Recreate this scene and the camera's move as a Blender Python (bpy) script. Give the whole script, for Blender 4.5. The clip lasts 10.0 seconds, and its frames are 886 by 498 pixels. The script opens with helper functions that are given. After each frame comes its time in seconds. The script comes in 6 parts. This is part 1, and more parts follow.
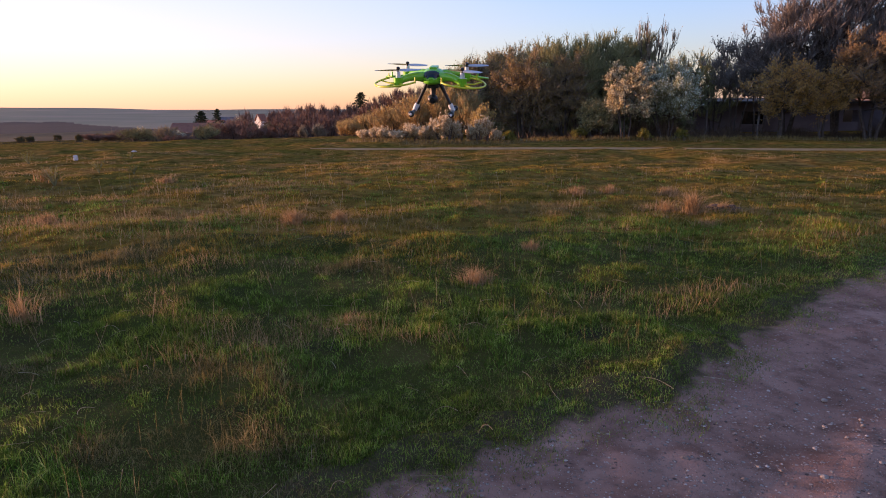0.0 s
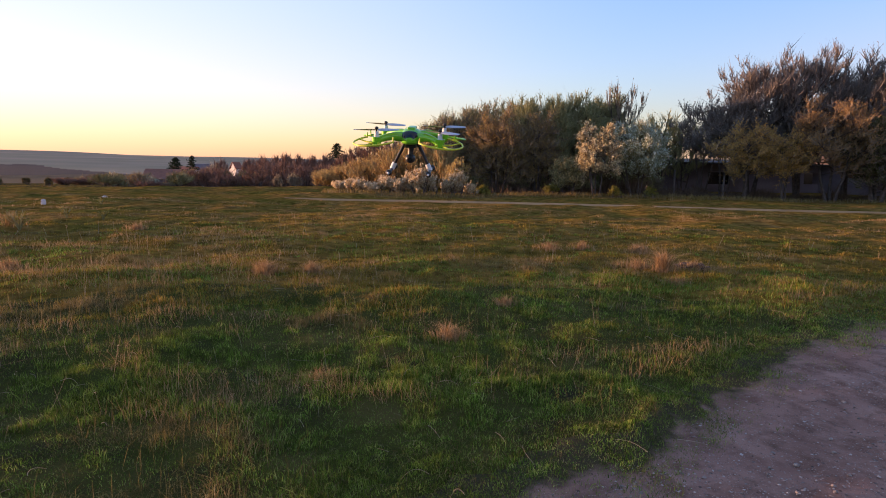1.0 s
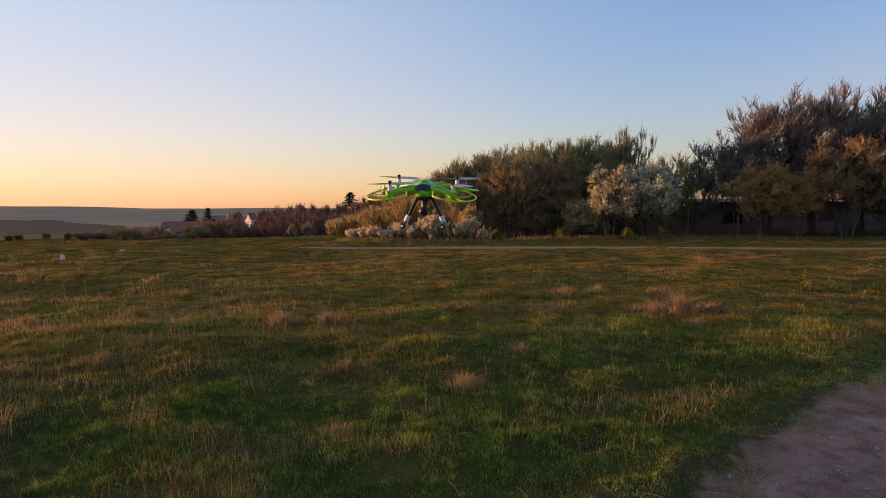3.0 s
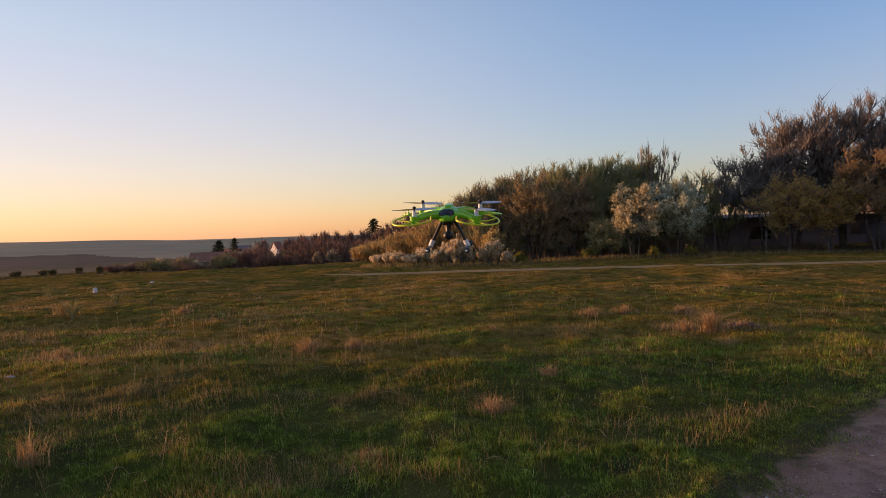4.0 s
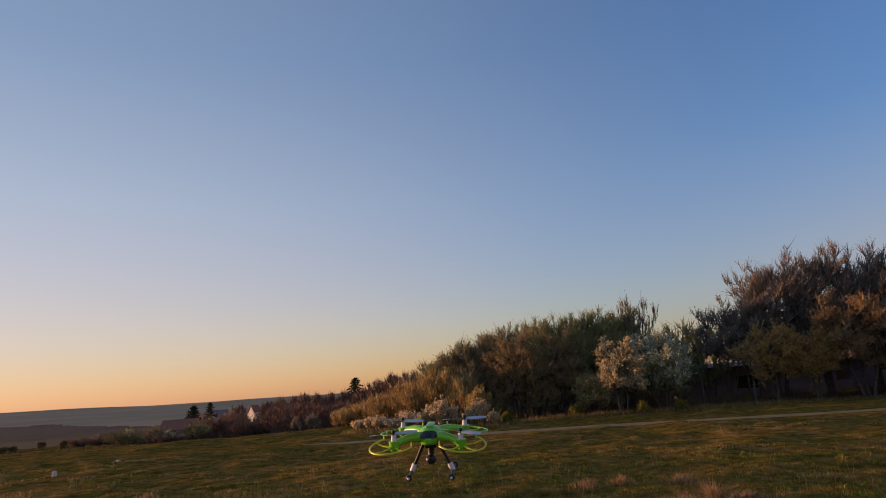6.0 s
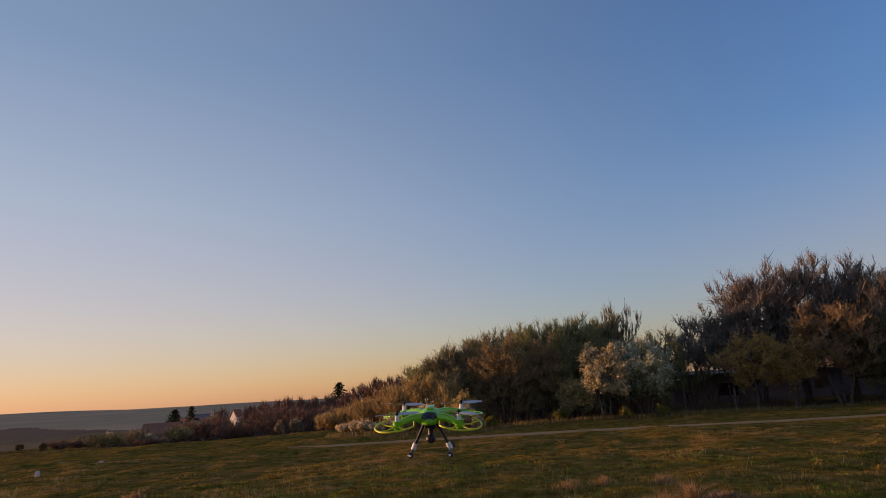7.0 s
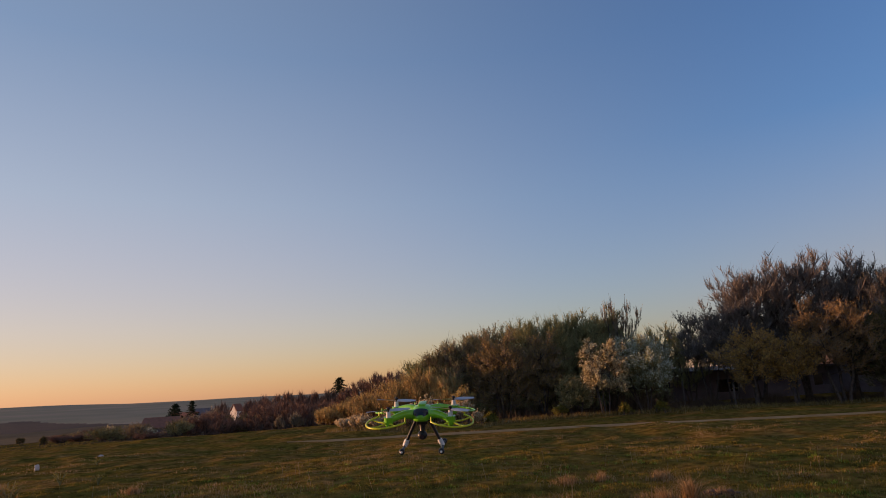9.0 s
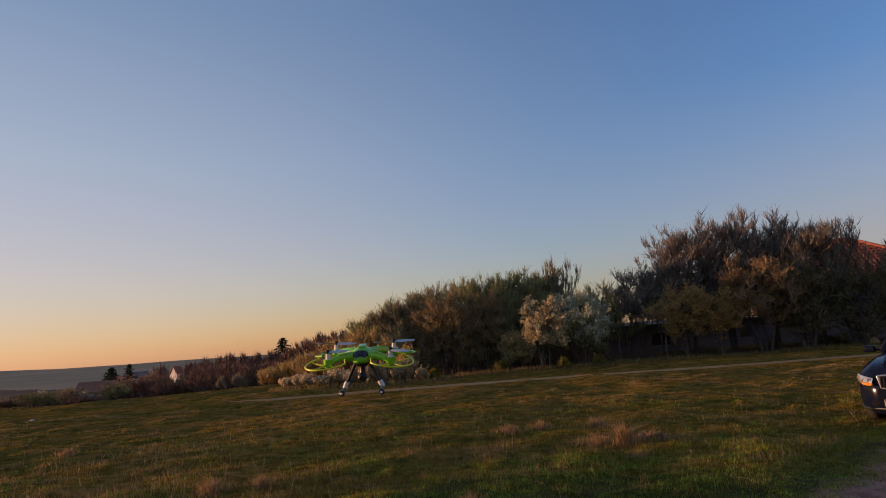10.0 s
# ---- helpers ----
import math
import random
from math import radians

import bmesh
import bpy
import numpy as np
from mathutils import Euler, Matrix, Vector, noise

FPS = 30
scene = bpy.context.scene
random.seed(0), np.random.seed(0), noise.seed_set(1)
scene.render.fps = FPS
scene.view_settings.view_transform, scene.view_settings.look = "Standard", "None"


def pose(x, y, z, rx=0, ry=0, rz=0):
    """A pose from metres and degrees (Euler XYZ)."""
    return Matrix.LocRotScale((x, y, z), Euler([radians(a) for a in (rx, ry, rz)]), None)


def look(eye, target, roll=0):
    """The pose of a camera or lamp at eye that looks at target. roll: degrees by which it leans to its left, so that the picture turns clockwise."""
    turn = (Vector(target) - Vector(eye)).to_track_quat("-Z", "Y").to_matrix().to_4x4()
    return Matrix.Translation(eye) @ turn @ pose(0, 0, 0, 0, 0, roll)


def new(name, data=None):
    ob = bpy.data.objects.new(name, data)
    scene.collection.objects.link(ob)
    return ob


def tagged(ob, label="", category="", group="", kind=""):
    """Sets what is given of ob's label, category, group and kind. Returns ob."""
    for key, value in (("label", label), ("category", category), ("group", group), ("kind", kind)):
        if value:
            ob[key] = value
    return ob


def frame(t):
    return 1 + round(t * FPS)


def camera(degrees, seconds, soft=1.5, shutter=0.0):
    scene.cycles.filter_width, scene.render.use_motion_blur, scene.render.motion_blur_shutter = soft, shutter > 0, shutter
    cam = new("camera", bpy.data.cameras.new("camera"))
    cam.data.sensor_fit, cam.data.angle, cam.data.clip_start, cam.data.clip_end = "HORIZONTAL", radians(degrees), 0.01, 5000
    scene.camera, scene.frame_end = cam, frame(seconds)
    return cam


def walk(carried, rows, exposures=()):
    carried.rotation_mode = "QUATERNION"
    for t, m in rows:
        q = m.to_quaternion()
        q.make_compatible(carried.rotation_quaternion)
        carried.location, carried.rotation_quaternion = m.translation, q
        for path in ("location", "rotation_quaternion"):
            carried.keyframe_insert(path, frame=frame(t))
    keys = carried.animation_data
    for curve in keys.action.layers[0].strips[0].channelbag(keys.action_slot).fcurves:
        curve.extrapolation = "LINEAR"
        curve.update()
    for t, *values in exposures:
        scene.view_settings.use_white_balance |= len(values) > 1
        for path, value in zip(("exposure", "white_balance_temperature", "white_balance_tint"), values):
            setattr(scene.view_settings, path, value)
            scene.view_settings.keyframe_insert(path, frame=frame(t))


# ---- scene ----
cam = camera(69.49, 10.0, soft=1.0)
PATH = [
    (0.0, pose(0.017, -0.023, 1.454, 77.63, 0.26, 1.45)),
    (0.5, pose(0.018, 0.004, 1.470, 79.62, -0.95, 0.09)),
    (1.0, pose(0.008, -0.005, 1.481, 82.25, -1.21, -0.75)),
    (1.5, pose(0.010, 0.001, 1.503, 85.31, -1.14, -1.03)),
    (2.0, pose(0.015, -0.007, 1.507, 86.77, -1.51, -1.46)),
    (2.2, pose(0.017, -0.013, 1.496, 87.22, -1.23, -1.67)),
    (3.3, pose(-0.007, 0.016, 1.511, 86.13, 1.21, 1.44)),
    (3.5, pose(-0.012, 0.010, 1.514, 87.31, 1.80, 2.00)),
    (4.0, pose(-0.000, -0.023, 1.506, 88.49, 1.82, 2.42)),
    (4.5, pose(0.008, -0.028, 1.511, 87.66, 1.47, 2.29)),
    (5.0, pose(0.012, 0.085, 1.671, 91.99, 4.78, 2.10)),
    (5.5, pose(0.009, 0.089, 1.766, 98.23, 3.34, 1.36)),
    (5.7, pose(0.026, 0.112, 1.764, 101.56, 3.59, 1.42)),
    (7.0, pose(-0.050, -0.124, 1.675, 102.58, 3.28, -0.45)),
    (7.5, pose(-0.009, -0.000, 1.642, 98.40, 3.63, 0.29)),
    (8.0, pose(-0.007, 0.032, 1.672, 99.19, 3.15, 0.95)),
    (8.5, pose(0.003, 0.089, 1.695, 99.85, 2.26, -0.78)),
    (9.0, pose(-0.016, -0.106, 1.677, 102.18, 3.08, -0.43)),
    (9.5, pose(-0.041, -0.027, 1.665, 99.08, 3.23, -4.78)),
    (10.0, pose(-0.001, -0.081, 1.607, 98.30, 4.02, -5.34)),
]
EXPOSURES = [(0.0, 2.95, 5750, 31), (0.5, 3.08, 5850, 31), (1.0, 3.02, 5950, 26), (2.0, 2.77, 6200, 25), (3.5, 2.55, 6600, 24), (5.0, 2.55, 6650, 24), (5.5, 2.27, 6500, 25), (7.0, 2.04, 6500, 25), (10.0, 2.04, 6500, 25)]
walk(cam, PATH, EXPOSURES)

# ---- light ----
SUN_AZ = -76.0      # degrees from the line of sight (y), negative to the left
SUN_EL = 1.6
world = bpy.data.worlds.new("evening_sky")
scene.world = world
world.use_nodes = True
wn = world.node_tree
sky = wn.nodes.new("ShaderNodeTexSky")
sky.sky_type = "NISHITA"
sky.sun_disc = False
sky.sun_elevation = radians(SUN_EL)
sky.sun_rotation = radians(SUN_AZ)
sky.altitude = 100.0
sky.air_density = 1.0
sky.dust_density = 0.5
sky.ozone_density = 3.0
haze = wn.nodes.new("ShaderNodeHueSaturation")
haze.inputs["Value"].default_value = 0.88
wn.links.new(sky.outputs[0], haze.inputs["Color"])
# evening haze: a warm veil, thickest low down and towards the sunset
way = wn.nodes.new("ShaderNodeTexCoord")
split = wn.nodes.new("ShaderNodeSeparateXYZ")
wn.links.new(way.outputs["Generated"], split.inputs[0])
veil = wn.nodes.new("ShaderNodeValToRGB")
for i, (at, c) in enumerate(((0.0, (0.66, 0.42, 0.275)), (0.10, (0.62, 0.465, 0.335)), (0.28, (0.43, 0.465, 0.425)), (0.48, (0.23, 0.325, 0.39)), (1.0, (0.13, 0.17, 0.21)))):
    e = veil.color_ramp.elements[i] if i < 2 else veil.color_ramp.elements.new(at)
    e.position = at
    e.color = (*[v * 1.74 for v in c], 1)
wn.links.new(split.outputs["Z"], veil.inputs[0])
flat = wn.nodes.new("ShaderNodeVectorMath")
flat.operation = "MULTIPLY"
flat.inputs[1].default_value = (1, 1, 0)
wn.links.new(way.outputs["Generated"], flat.inputs[0])
unit = wn.nodes.new("ShaderNodeVectorMath")
unit.operation = "NORMALIZE"
wn.links.new(flat.outputs[0], unit.inputs[0])
side = wn.nodes.new("ShaderNodeVectorMath")
side.operation = "DOT_PRODUCT"
side.inputs[1].default_value = (math.sin(radians(-70)), math.cos(radians(-70)), 0)
wn.links.new(unit.outputs[0], side.inputs[0])
thick = wn.nodes.new("ShaderNodeMapRange")
thick.interpolation_type = "SMOOTHSTEP"
for k, v in zip(("From Min", "From Max", "To Min", "To Max"), (-0.35, 1.0, 0.0, 0.66)):
    thick.inputs[k].default_value = v
wn.links.new(side.outputs["Value"], thick.inputs["Value"])
mist = wn.nodes.new("ShaderNodeMixRGB")
wn.links.new(thick.outputs[0], mist.inputs[0])
wn.links.new(haze.outputs[0], mist.inputs[1])
wn.links.new(veil.outputs[0], mist.inputs[2])
# the pink belt of the evening sky opposite the sunset
belt = wn.nodes.new("ShaderNodeValToRGB")
for i, (at, c) in enumerate(((0.0, (0.74, 0.57, 0.51)), (0.12, (0.66, 0.60, 0.60)), (0.3, (0.52, 0.53, 0.58)), (1.0, (0.28, 0.28, 0.33)))):
    e = belt.color_ramp.elements[i] if i < 2 else belt.color_ramp.elements.new(at)
    e.position = at
    e.color = (*c, 1)
wn.links.new(split.outputs["Z"], belt.inputs[0])
low = wn.nodes.new("ShaderNodeMapRange")
for k, v in zip(("From Min", "From Max", "To Min", "To Max"), (0.0, 0.34, 1.0, 0.0)):
    low.inputs[k].default_value = v
wn.links.new(split.outputs["Z"], low.inputs["Value"])
far = wn.nodes.new("ShaderNodeMapRange")
far.interpolation_type = "SMOOTHSTEP"
for k, v in zip(("From Min", "From Max", "To Min", "To Max"), (0.25, -0.35, 0.0, 0.8)):
    far.inputs[k].default_value = v
wn.links.new(side.outputs["Value"], far.inputs["Value"])
dusk = wn.nodes.new("ShaderNodeMixRGB")
behind = wn.nodes.new("ShaderNodeMapRange")
for k, v in zip(("From Min", "From Max", "To Min", "To Max"), (-0.5, -0.9, 0.0, 1.0)):
    behind.inputs[k].default_value = v
wn.links.new(side.outputs["Value"], behind.inputs["Value"])
reach = wn.nodes.new("ShaderNodeMath")
reach.operation = "MAXIMUM"
wn.links.new(low.outputs[0], reach.inputs[0])
wn.links.new(behind.outputs[0], reach.inputs[1])
both = wn.nodes.new("ShaderNodeMath")
both.operation = "MULTIPLY"
wn.links.new(far.outputs[0], both.inputs[0])
wn.links.new(reach.outputs[0], both.inputs[1])
wn.links.new(both.outputs[0], dusk.inputs[0])
wn.links.new(mist.outputs[0], dusk.inputs[1])
wn.links.new(belt.outputs[0], dusk.inputs[2])
wn.links.new(dusk.outputs[0], wn.nodes["Background"].inputs[0])
wn.nodes["Background"].inputs[1].default_value = 0.15

sun_data = bpy.data.lights.new("evening_sun", "SUN")
sun_data.energy = 1.4
sun_data.angle = radians(2.0)
sun_data.color = (1.0, 0.54, 0.25)
sun = new("evening_sun", sun_data)
sun.matrix_world = look((100 * math.sin(radians(SUN_AZ)), 100 * math.cos(radians(SUN_AZ)), 100 * math.tan(radians(SUN_EL))), (0, 0, 0))


# ---- materials ----
def material(name, colors, rough=0.8, scale=6.0, detail=6.0, bump=0.0, bump_scale=40.0, metal=0.0, island=False,
             translucent=0.0, spec=0.3, wear=None, wear_scale=1.5, coat=0.0, randomize=0.0):
    """A node material: colours blended by noise at two scales, or by piece; optional relief, wear and light through leaves."""
    m = bpy.data.materials.new(name)
    m.use_nodes = True
    t = m.node_tree
    n, l = t.nodes, t.links
    b = n["Principled BSDF"]
    b.inputs["Roughness"].default_value = rough
    b.inputs["Metallic"].default_value = metal
    b.inputs["Specular IOR Level"].default_value = spec
    b.inputs["Coat Weight"].default_value = coat
    geo = n.new("ShaderNodeNewGeometry")
    ramp = n.new("ShaderNodeValToRGB")
    while len(ramp.color_ramp.elements) < len(colors):
        ramp.color_ramp.elements.new(0.5)
    lo, hi = (0.0, 1.0) if island else (0.28, 0.72)
    for i, c in enumerate(colors):
        e = ramp.color_ramp.elements[i]
        e.position = lo + (hi - lo) * i / max(1, len(colors) - 1)
        e.color = (*c, 1)
    tex = n.new("ShaderNodeTexNoise")
    tex.inputs["Scale"].default_value = scale
    tex.inputs["Detail"].default_value = detail
    l.new(geo.outputs["Position"], tex.inputs["Vector"])
    if island:
        l.new(geo.outputs["Random Per Island"], ramp.inputs[0])
    else:
        l.new(tex.outputs[0], ramp.inputs[0])
    out = ramp.outputs[0]
    if wear is not None:
        tw = n.new("ShaderNodeTexNoise")
        tw.inputs["Scale"].default_value = wear_scale
        tw.inputs["Detail"].default_value = 8
        tw.inputs["Roughness"].default_value = 0.65
        l.new(geo.outputs["Position"], tw.inputs["Vector"])
        rw = n.new("ShaderNodeValToRGB")
        rw.color_ramp.elements[0].position, rw.color_ramp.elements[1].position = 0.45, 0.62
        l.new(tw.outputs[0], rw.inputs[0])
        mx = n.new("ShaderNodeMixRGB")
        mx.inputs[2].default_value = (*wear, 1)
        l.new(rw.outputs[0], mx.inputs[0])
        l.new(out, mx.inputs[1])
        out = mx.outputs[0]
    if randomize:
        info = n.new("ShaderNodeObjectInfo")
        hsv = n.new("ShaderNodeHueSaturation")
        mr = n.new("ShaderNodeMapRange")
        mr.inputs["To Min"].default_value, mr.inputs["To Max"].default_value = 1 - randomize, 1 + randomize
        l.new(info.outputs["Random"], mr.inputs["Value"])
        l.new(mr.outputs[0], hsv.inputs["Value"])
        l.new(out, hsv.inputs["Color"])
        out = hsv.outputs[0]
    l.new(out, b.inputs["Base Color"])
    if bump:
        tb = n.new("ShaderNodeTexNoise")
        tb.inputs["Scale"].default_value = bump_scale
        tb.inputs["Detail"].default_value = 8
        l.new(geo.outputs["Position"], tb.inputs["Vector"])
        bp = n.new("ShaderNodeBump")
        bp.inputs["Strength"].default_value = 1.0
        bp.inputs["Distance"].default_value = bump
        l.new(tb.outputs[0], bp.inputs["Height"])
        l.new(bp.outputs[0], b.inputs["Normal"])
    if translucent:
        tr = n.new("ShaderNodeBsdfTranslucent")
        l.new(out, tr.inputs["Color"])
        ms = n.new("ShaderNodeMixShader")
        ms.inputs[0].default_value = translucent
        l.new(b.outputs[0], ms.inputs[1])
        l.new(tr.outputs[0], ms.inputs[2])
        l.new(ms.outputs[0], n["Material Output"].inputs[0])
    return m


M_TURF = material("turf", [(0.034, 0.029, 0.015), (0.069, 0.064, 0.016), (0.118, 0.092, 0.029)], 0.95, 1.9, 14, 0.02, 45, spec=0.02, wear=(0.050, 0.060, 0.011), wear_scale=0.6)
M_LAWN = material("cropped_sward", [(0.150, 0.087, 0.019), (0.232, 0.129, 0.032), (0.305, 0.159, 0.056)], 0.95, 1.6, 14, 0.03, 26, spec=0.0, wear=(0.161, 0.112, 0.021), wear_scale=0.5)
M_PLOUGH = material("ploughed_earth", [(0.040, 0.028, 0.027), (0.056, 0.040, 0.036)], 0.95, 0.02, 6, 0.3, 0.4, spec=0.12)
M_WHEAT = material("winter_wheat", [(0.133, 0.134, 0.084), (0.170, 0.162, 0.103), (0.249, 0.196, 0.152)], 0.95, 0.006, 4, 0.3, 0.2)
M_SCRUB = material("scrub_land", [(0.045, 0.044, 0.020), (0.062, 0.058, 0.025), (0.082, 0.064, 0.034)], 0.95, 0.03, 6, 0.3, 0.5)
M_SLOPE = material("rough_grazing", [(0.085, 0.063, 0.034), (0.112, 0.082, 0.046), (0.140, 0.096, 0.058)], 0.95, 0.05, 10, 0.2, 0.5, spec=0.04)
M_GRASS = material("green_grass", [(0.032, 0.071, 0.009), (0.074, 0.151, 0.016), (0.139, 0.231, 0.026), (0.226, 0.316, 0.044), (0.417, 0.433, 0.135)], 0.75, island=True, translucent=0.3, spec=0.04)
M_SWARD = material("olive_grass", [(0.082, 0.071, 0.011), (0.172, 0.133, 0.018), (0.262, 0.192, 0.025), (0.345, 0.231, 0.039), (0.455, 0.282, 0.088)], 0.8, island=True, translucent=0.3, spec=0.02)
M_MEADOW = material("far_meadow_grass", [(0.224, 0.149, 0.034), (0.280, 0.180, 0.041), (0.331, 0.203, 0.048)], 0.85, island=True, translucent=0.4, spec=0.02)
M_FADED = material("far_withered_grass", [(0.260, 0.171, 0.063), (0.300, 0.191, 0.072), (0.346, 0.219, 0.087)], 0.85, island=True, translucent=0.4, spec=0.02)
M_DRY = material("dry_grass", [(0.119, 0.085, 0.036), (0.196, 0.144, 0.066), (0.281, 0.214, 0.106), (0.145, 0.134, 0.037), (0.365, 0.295, 0.180)], 0.85, island=True, translucent=0.3, spec=0.03)
M_STALK = material("bleached_stalks", [(0.34, 0.265, 0.17), (0.44, 0.35, 0.235), (0.54, 0.44, 0.31)], 0.8, island=True, translucent=0.3, spec=0.05)
M_STRAW = material("straw", [(0.253, 0.161, 0.074), (0.380, 0.247, 0.120), (0.483, 0.339, 0.180)], 0.85, island=True, translucent=0.3, spec=0.05)
M_DIRT = material("trodden_dirt", [(0.246, 0.132, 0.099), (0.345, 0.197, 0.150), (0.419, 0.251, 0.193)], 0.95, 2.2, 14, 0.006, 130, wear=(0.209, 0.114, 0.083), wear_scale=5.0, spec=0.03)


def vary_patches(m, tint, size, amount, grain, depth):
    """Blends a second hue into a plant material in drifts of a given size in metres, and varies its tone tuft by tuft."""
    n, l = m.node_tree.nodes, m.node_tree.links
    b = n["Principled BSDF"]
    old = b.inputs["Base Color"].links[0].from_socket
    users = [k.to_socket for k in old.links]
    geo = n.new("ShaderNodeNewGeometry")
    big, small = n.new("ShaderNodeTexNoise"), n.new("ShaderNodeTexNoise")
    big.inputs["Scale"].default_value, big.inputs["Detail"].default_value = 1 / size, 5
    small.inputs["Scale"].default_value, small.inputs["Detail"].default_value = 1 / grain, 3
    l.new(geo.outputs["Position"], big.inputs["Vector"])
    l.new(geo.outputs["Position"], small.inputs["Vector"])
    k = n.new("ShaderNodeMapRange")
    for key, v in zip(("From Min", "From Max", "To Min", "To Max"), (0.40, 0.62, 0.0, amount)):
        k.inputs[key].default_value = v
    l.new(big.outputs[0], k.inputs["Value"])
    mx = n.new("ShaderNodeMixRGB")
    mx.inputs[2].default_value = (*tint, 1)
    l.new(k.outputs[0], mx.inputs[0])
    l.new(old, mx.inputs[1])
    tone = n.new("ShaderNodeMapRange")
    for key, v in zip(("From Min", "From Max", "To Min", "To Max"), (0.32, 0.68, 1 - depth, 1 + depth)):
        tone.inputs[key].default_value = v
    l.new(small.outputs[0], tone.inputs["Value"])
    hsv = n.new("ShaderNodeHueSaturation")
    l.new(tone.outputs[0], hsv.inputs["Value"])
    l.new(mx.outputs[0], hsv.inputs["Color"])
    for sock in users:
        l.new(hsv.outputs[0], sock)


vary_patches(M_GRASS, (0.15, 0.165, 0.022), 1.6, 0.5, 0.10, 0.6)
vary_patches(M_LAWN, (0.085, 0.078, 0.014), 0.9, 0.7, 0.22, 0.45)
vary_patches(M_SWARD, (0.27, 0.185, 0.03), 1.9, 0.55, 0.2, 0.4)
vary_patches(M_DRY, (0.26, 0.19, 0.05), 1.1, 0.6, 0.11, 0.4)
vary_patches(M_MEADOW, (0.16, 0.145, 0.022), 2.6, 0.7, 0.5, 0.35)
vary_patches(M_FADED, (0.20, 0.17, 0.045), 3.2, 0.6, 0.6, 0.35)


def add_pebbles(m, scale, amount, height):
    """Small trodden-in stones of mixed tone, with their own relief, over a soil material."""
    n, l = m.node_tree.nodes, m.node_tree.links
    b = n["Principled BSDF"]
    old = b.inputs["Base Color"].links[0].from_socket
    bump_old = b.inputs["Normal"].links[0].from_socket
    geo = n.new("ShaderNodeNewGeometry")
    cell = n.new("ShaderNodeTexVoronoi")
    cell.inputs["Scale"].default_value = scale
    l.new(geo.outputs["Position"], cell.inputs["Vector"])
    pick = n.new("ShaderNodeSeparateColor")
    l.new(cell.outputs["Color"], pick.inputs[0])
    inside = n.new("ShaderNodeMapRange")
    for k, v in zip(("From Min", "From Max", "To Min", "To Max"), (0.42, 0.30, 0.0, 1.0)):
        inside.inputs[k].default_value = v
    l.new(cell.outputs["Distance"], inside.inputs["Value"])
    some = n.new("ShaderNodeMath")
    some.operation = "LESS_THAN"
    some.inputs[1].default_value = amount
    l.new(pick.outputs[0], some.inputs[0])
    mask = n.new("ShaderNodeMath")
    mask.operation = "MULTIPLY"
    l.new(inside.outputs[0], mask.inputs[0])
    l.new(some.outputs[0], mask.inputs[1])
    tone = n.new("ShaderNodeValToRGB")
    tone.color_ramp.elements[0].color = (0.10, 0.066, 0.055, 1)
    tone.color_ramp.elements[1].color = (0.50, 0.40, 0.34, 1)
    l.new(pick.outputs[1], tone.inputs[0])
    mx = n.new("ShaderNodeMixRGB")
    l.new(mask.outputs[0], mx.inputs[0])
    l.new(old, mx.inputs[1])
    l.new(tone.outputs[0], mx.inputs[2])
    l.new(mx.outputs[0], b.inputs["Base Color"])
    bp = n.new("ShaderNodeBump")
    bp.inputs["Distance"].default_value = height
    l.new(mask.outputs[0], bp.inputs["Height"])
    l.new(bump_old, bp.inputs["Normal"])
    l.new(bp.outputs[0], b.inputs["Normal"])


def blend_verge(m, soil):
    """Lets turf soil take over towards a road's edge, by the mesh's own verge value and noise."""
    n, l = m.node_tree.nodes, m.node_tree.links
    b = n["Principled BSDF"]
    old = b.inputs["Base Color"].links[0].from_socket
    at = n.new("ShaderNodeAttribute")
    at.attribute_name = "verge"
    geo = n.new("ShaderNodeNewGeometry")
    tx = n.new("ShaderNodeTexNoise")
    tx.inputs["Scale"].default_value, tx.inputs["Detail"].default_value = 9.0, 10
    l.new(geo.outputs["Position"], tx.inputs["Vector"])
    add = n.new("ShaderNodeMath")
    l.new(at.outputs["Fac"], add.inputs[0])
    l.new(tx.outputs[0], add.inputs[1])
    rp = n.new("ShaderNodeValToRGB")
    rp.color_ramp.elements[0].position, rp.color_ramp.elements[1].position = 0.62, 1.0
    l.new(add.outputs[0], rp.inputs[0])
    mx = n.new("ShaderNodeMixRGB")
    mx.inputs[2].default_value = (*soil, 1)
    l.new(rp.outputs[0], mx.inputs[0])
    l.new(old, mx.inputs[1])
    l.new(mx.outputs[0], b.inputs["Base Color"])


add_pebbles(M_DIRT, 48, 0.16, 0.006)
add_pebbles(M_DIRT, 140, 0.28, 0.003)
blend_verge(M_DIRT, (0.075, 0.060, 0.030))
M_TRACK = material("pale_track", [(0.399, 0.243, 0.117), (0.494, 0.310, 0.162)], 0.95, 1.5, 8, 0.01, 20, spec=0.03)
M_STONE = material("limestone", [(0.16, 0.13, 0.112), (0.23, 0.19, 0.165), (0.30, 0.26, 0.23)], 0.85, 30, 6, 0.004, 90, randomize=0.35)
M_GRAVEL = material("gravel", [(0.15, 0.115, 0.095), (0.27, 0.21, 0.175), (0.40, 0.33, 0.285), (0.50, 0.44, 0.40)], 0.9, island=True)
M_BARK = material("bark", [(0.055, 0.042, 0.035), (0.090, 0.070, 0.058), (0.137, 0.111, 0.091)], 0.95, 9, 8, 0.01, 60)


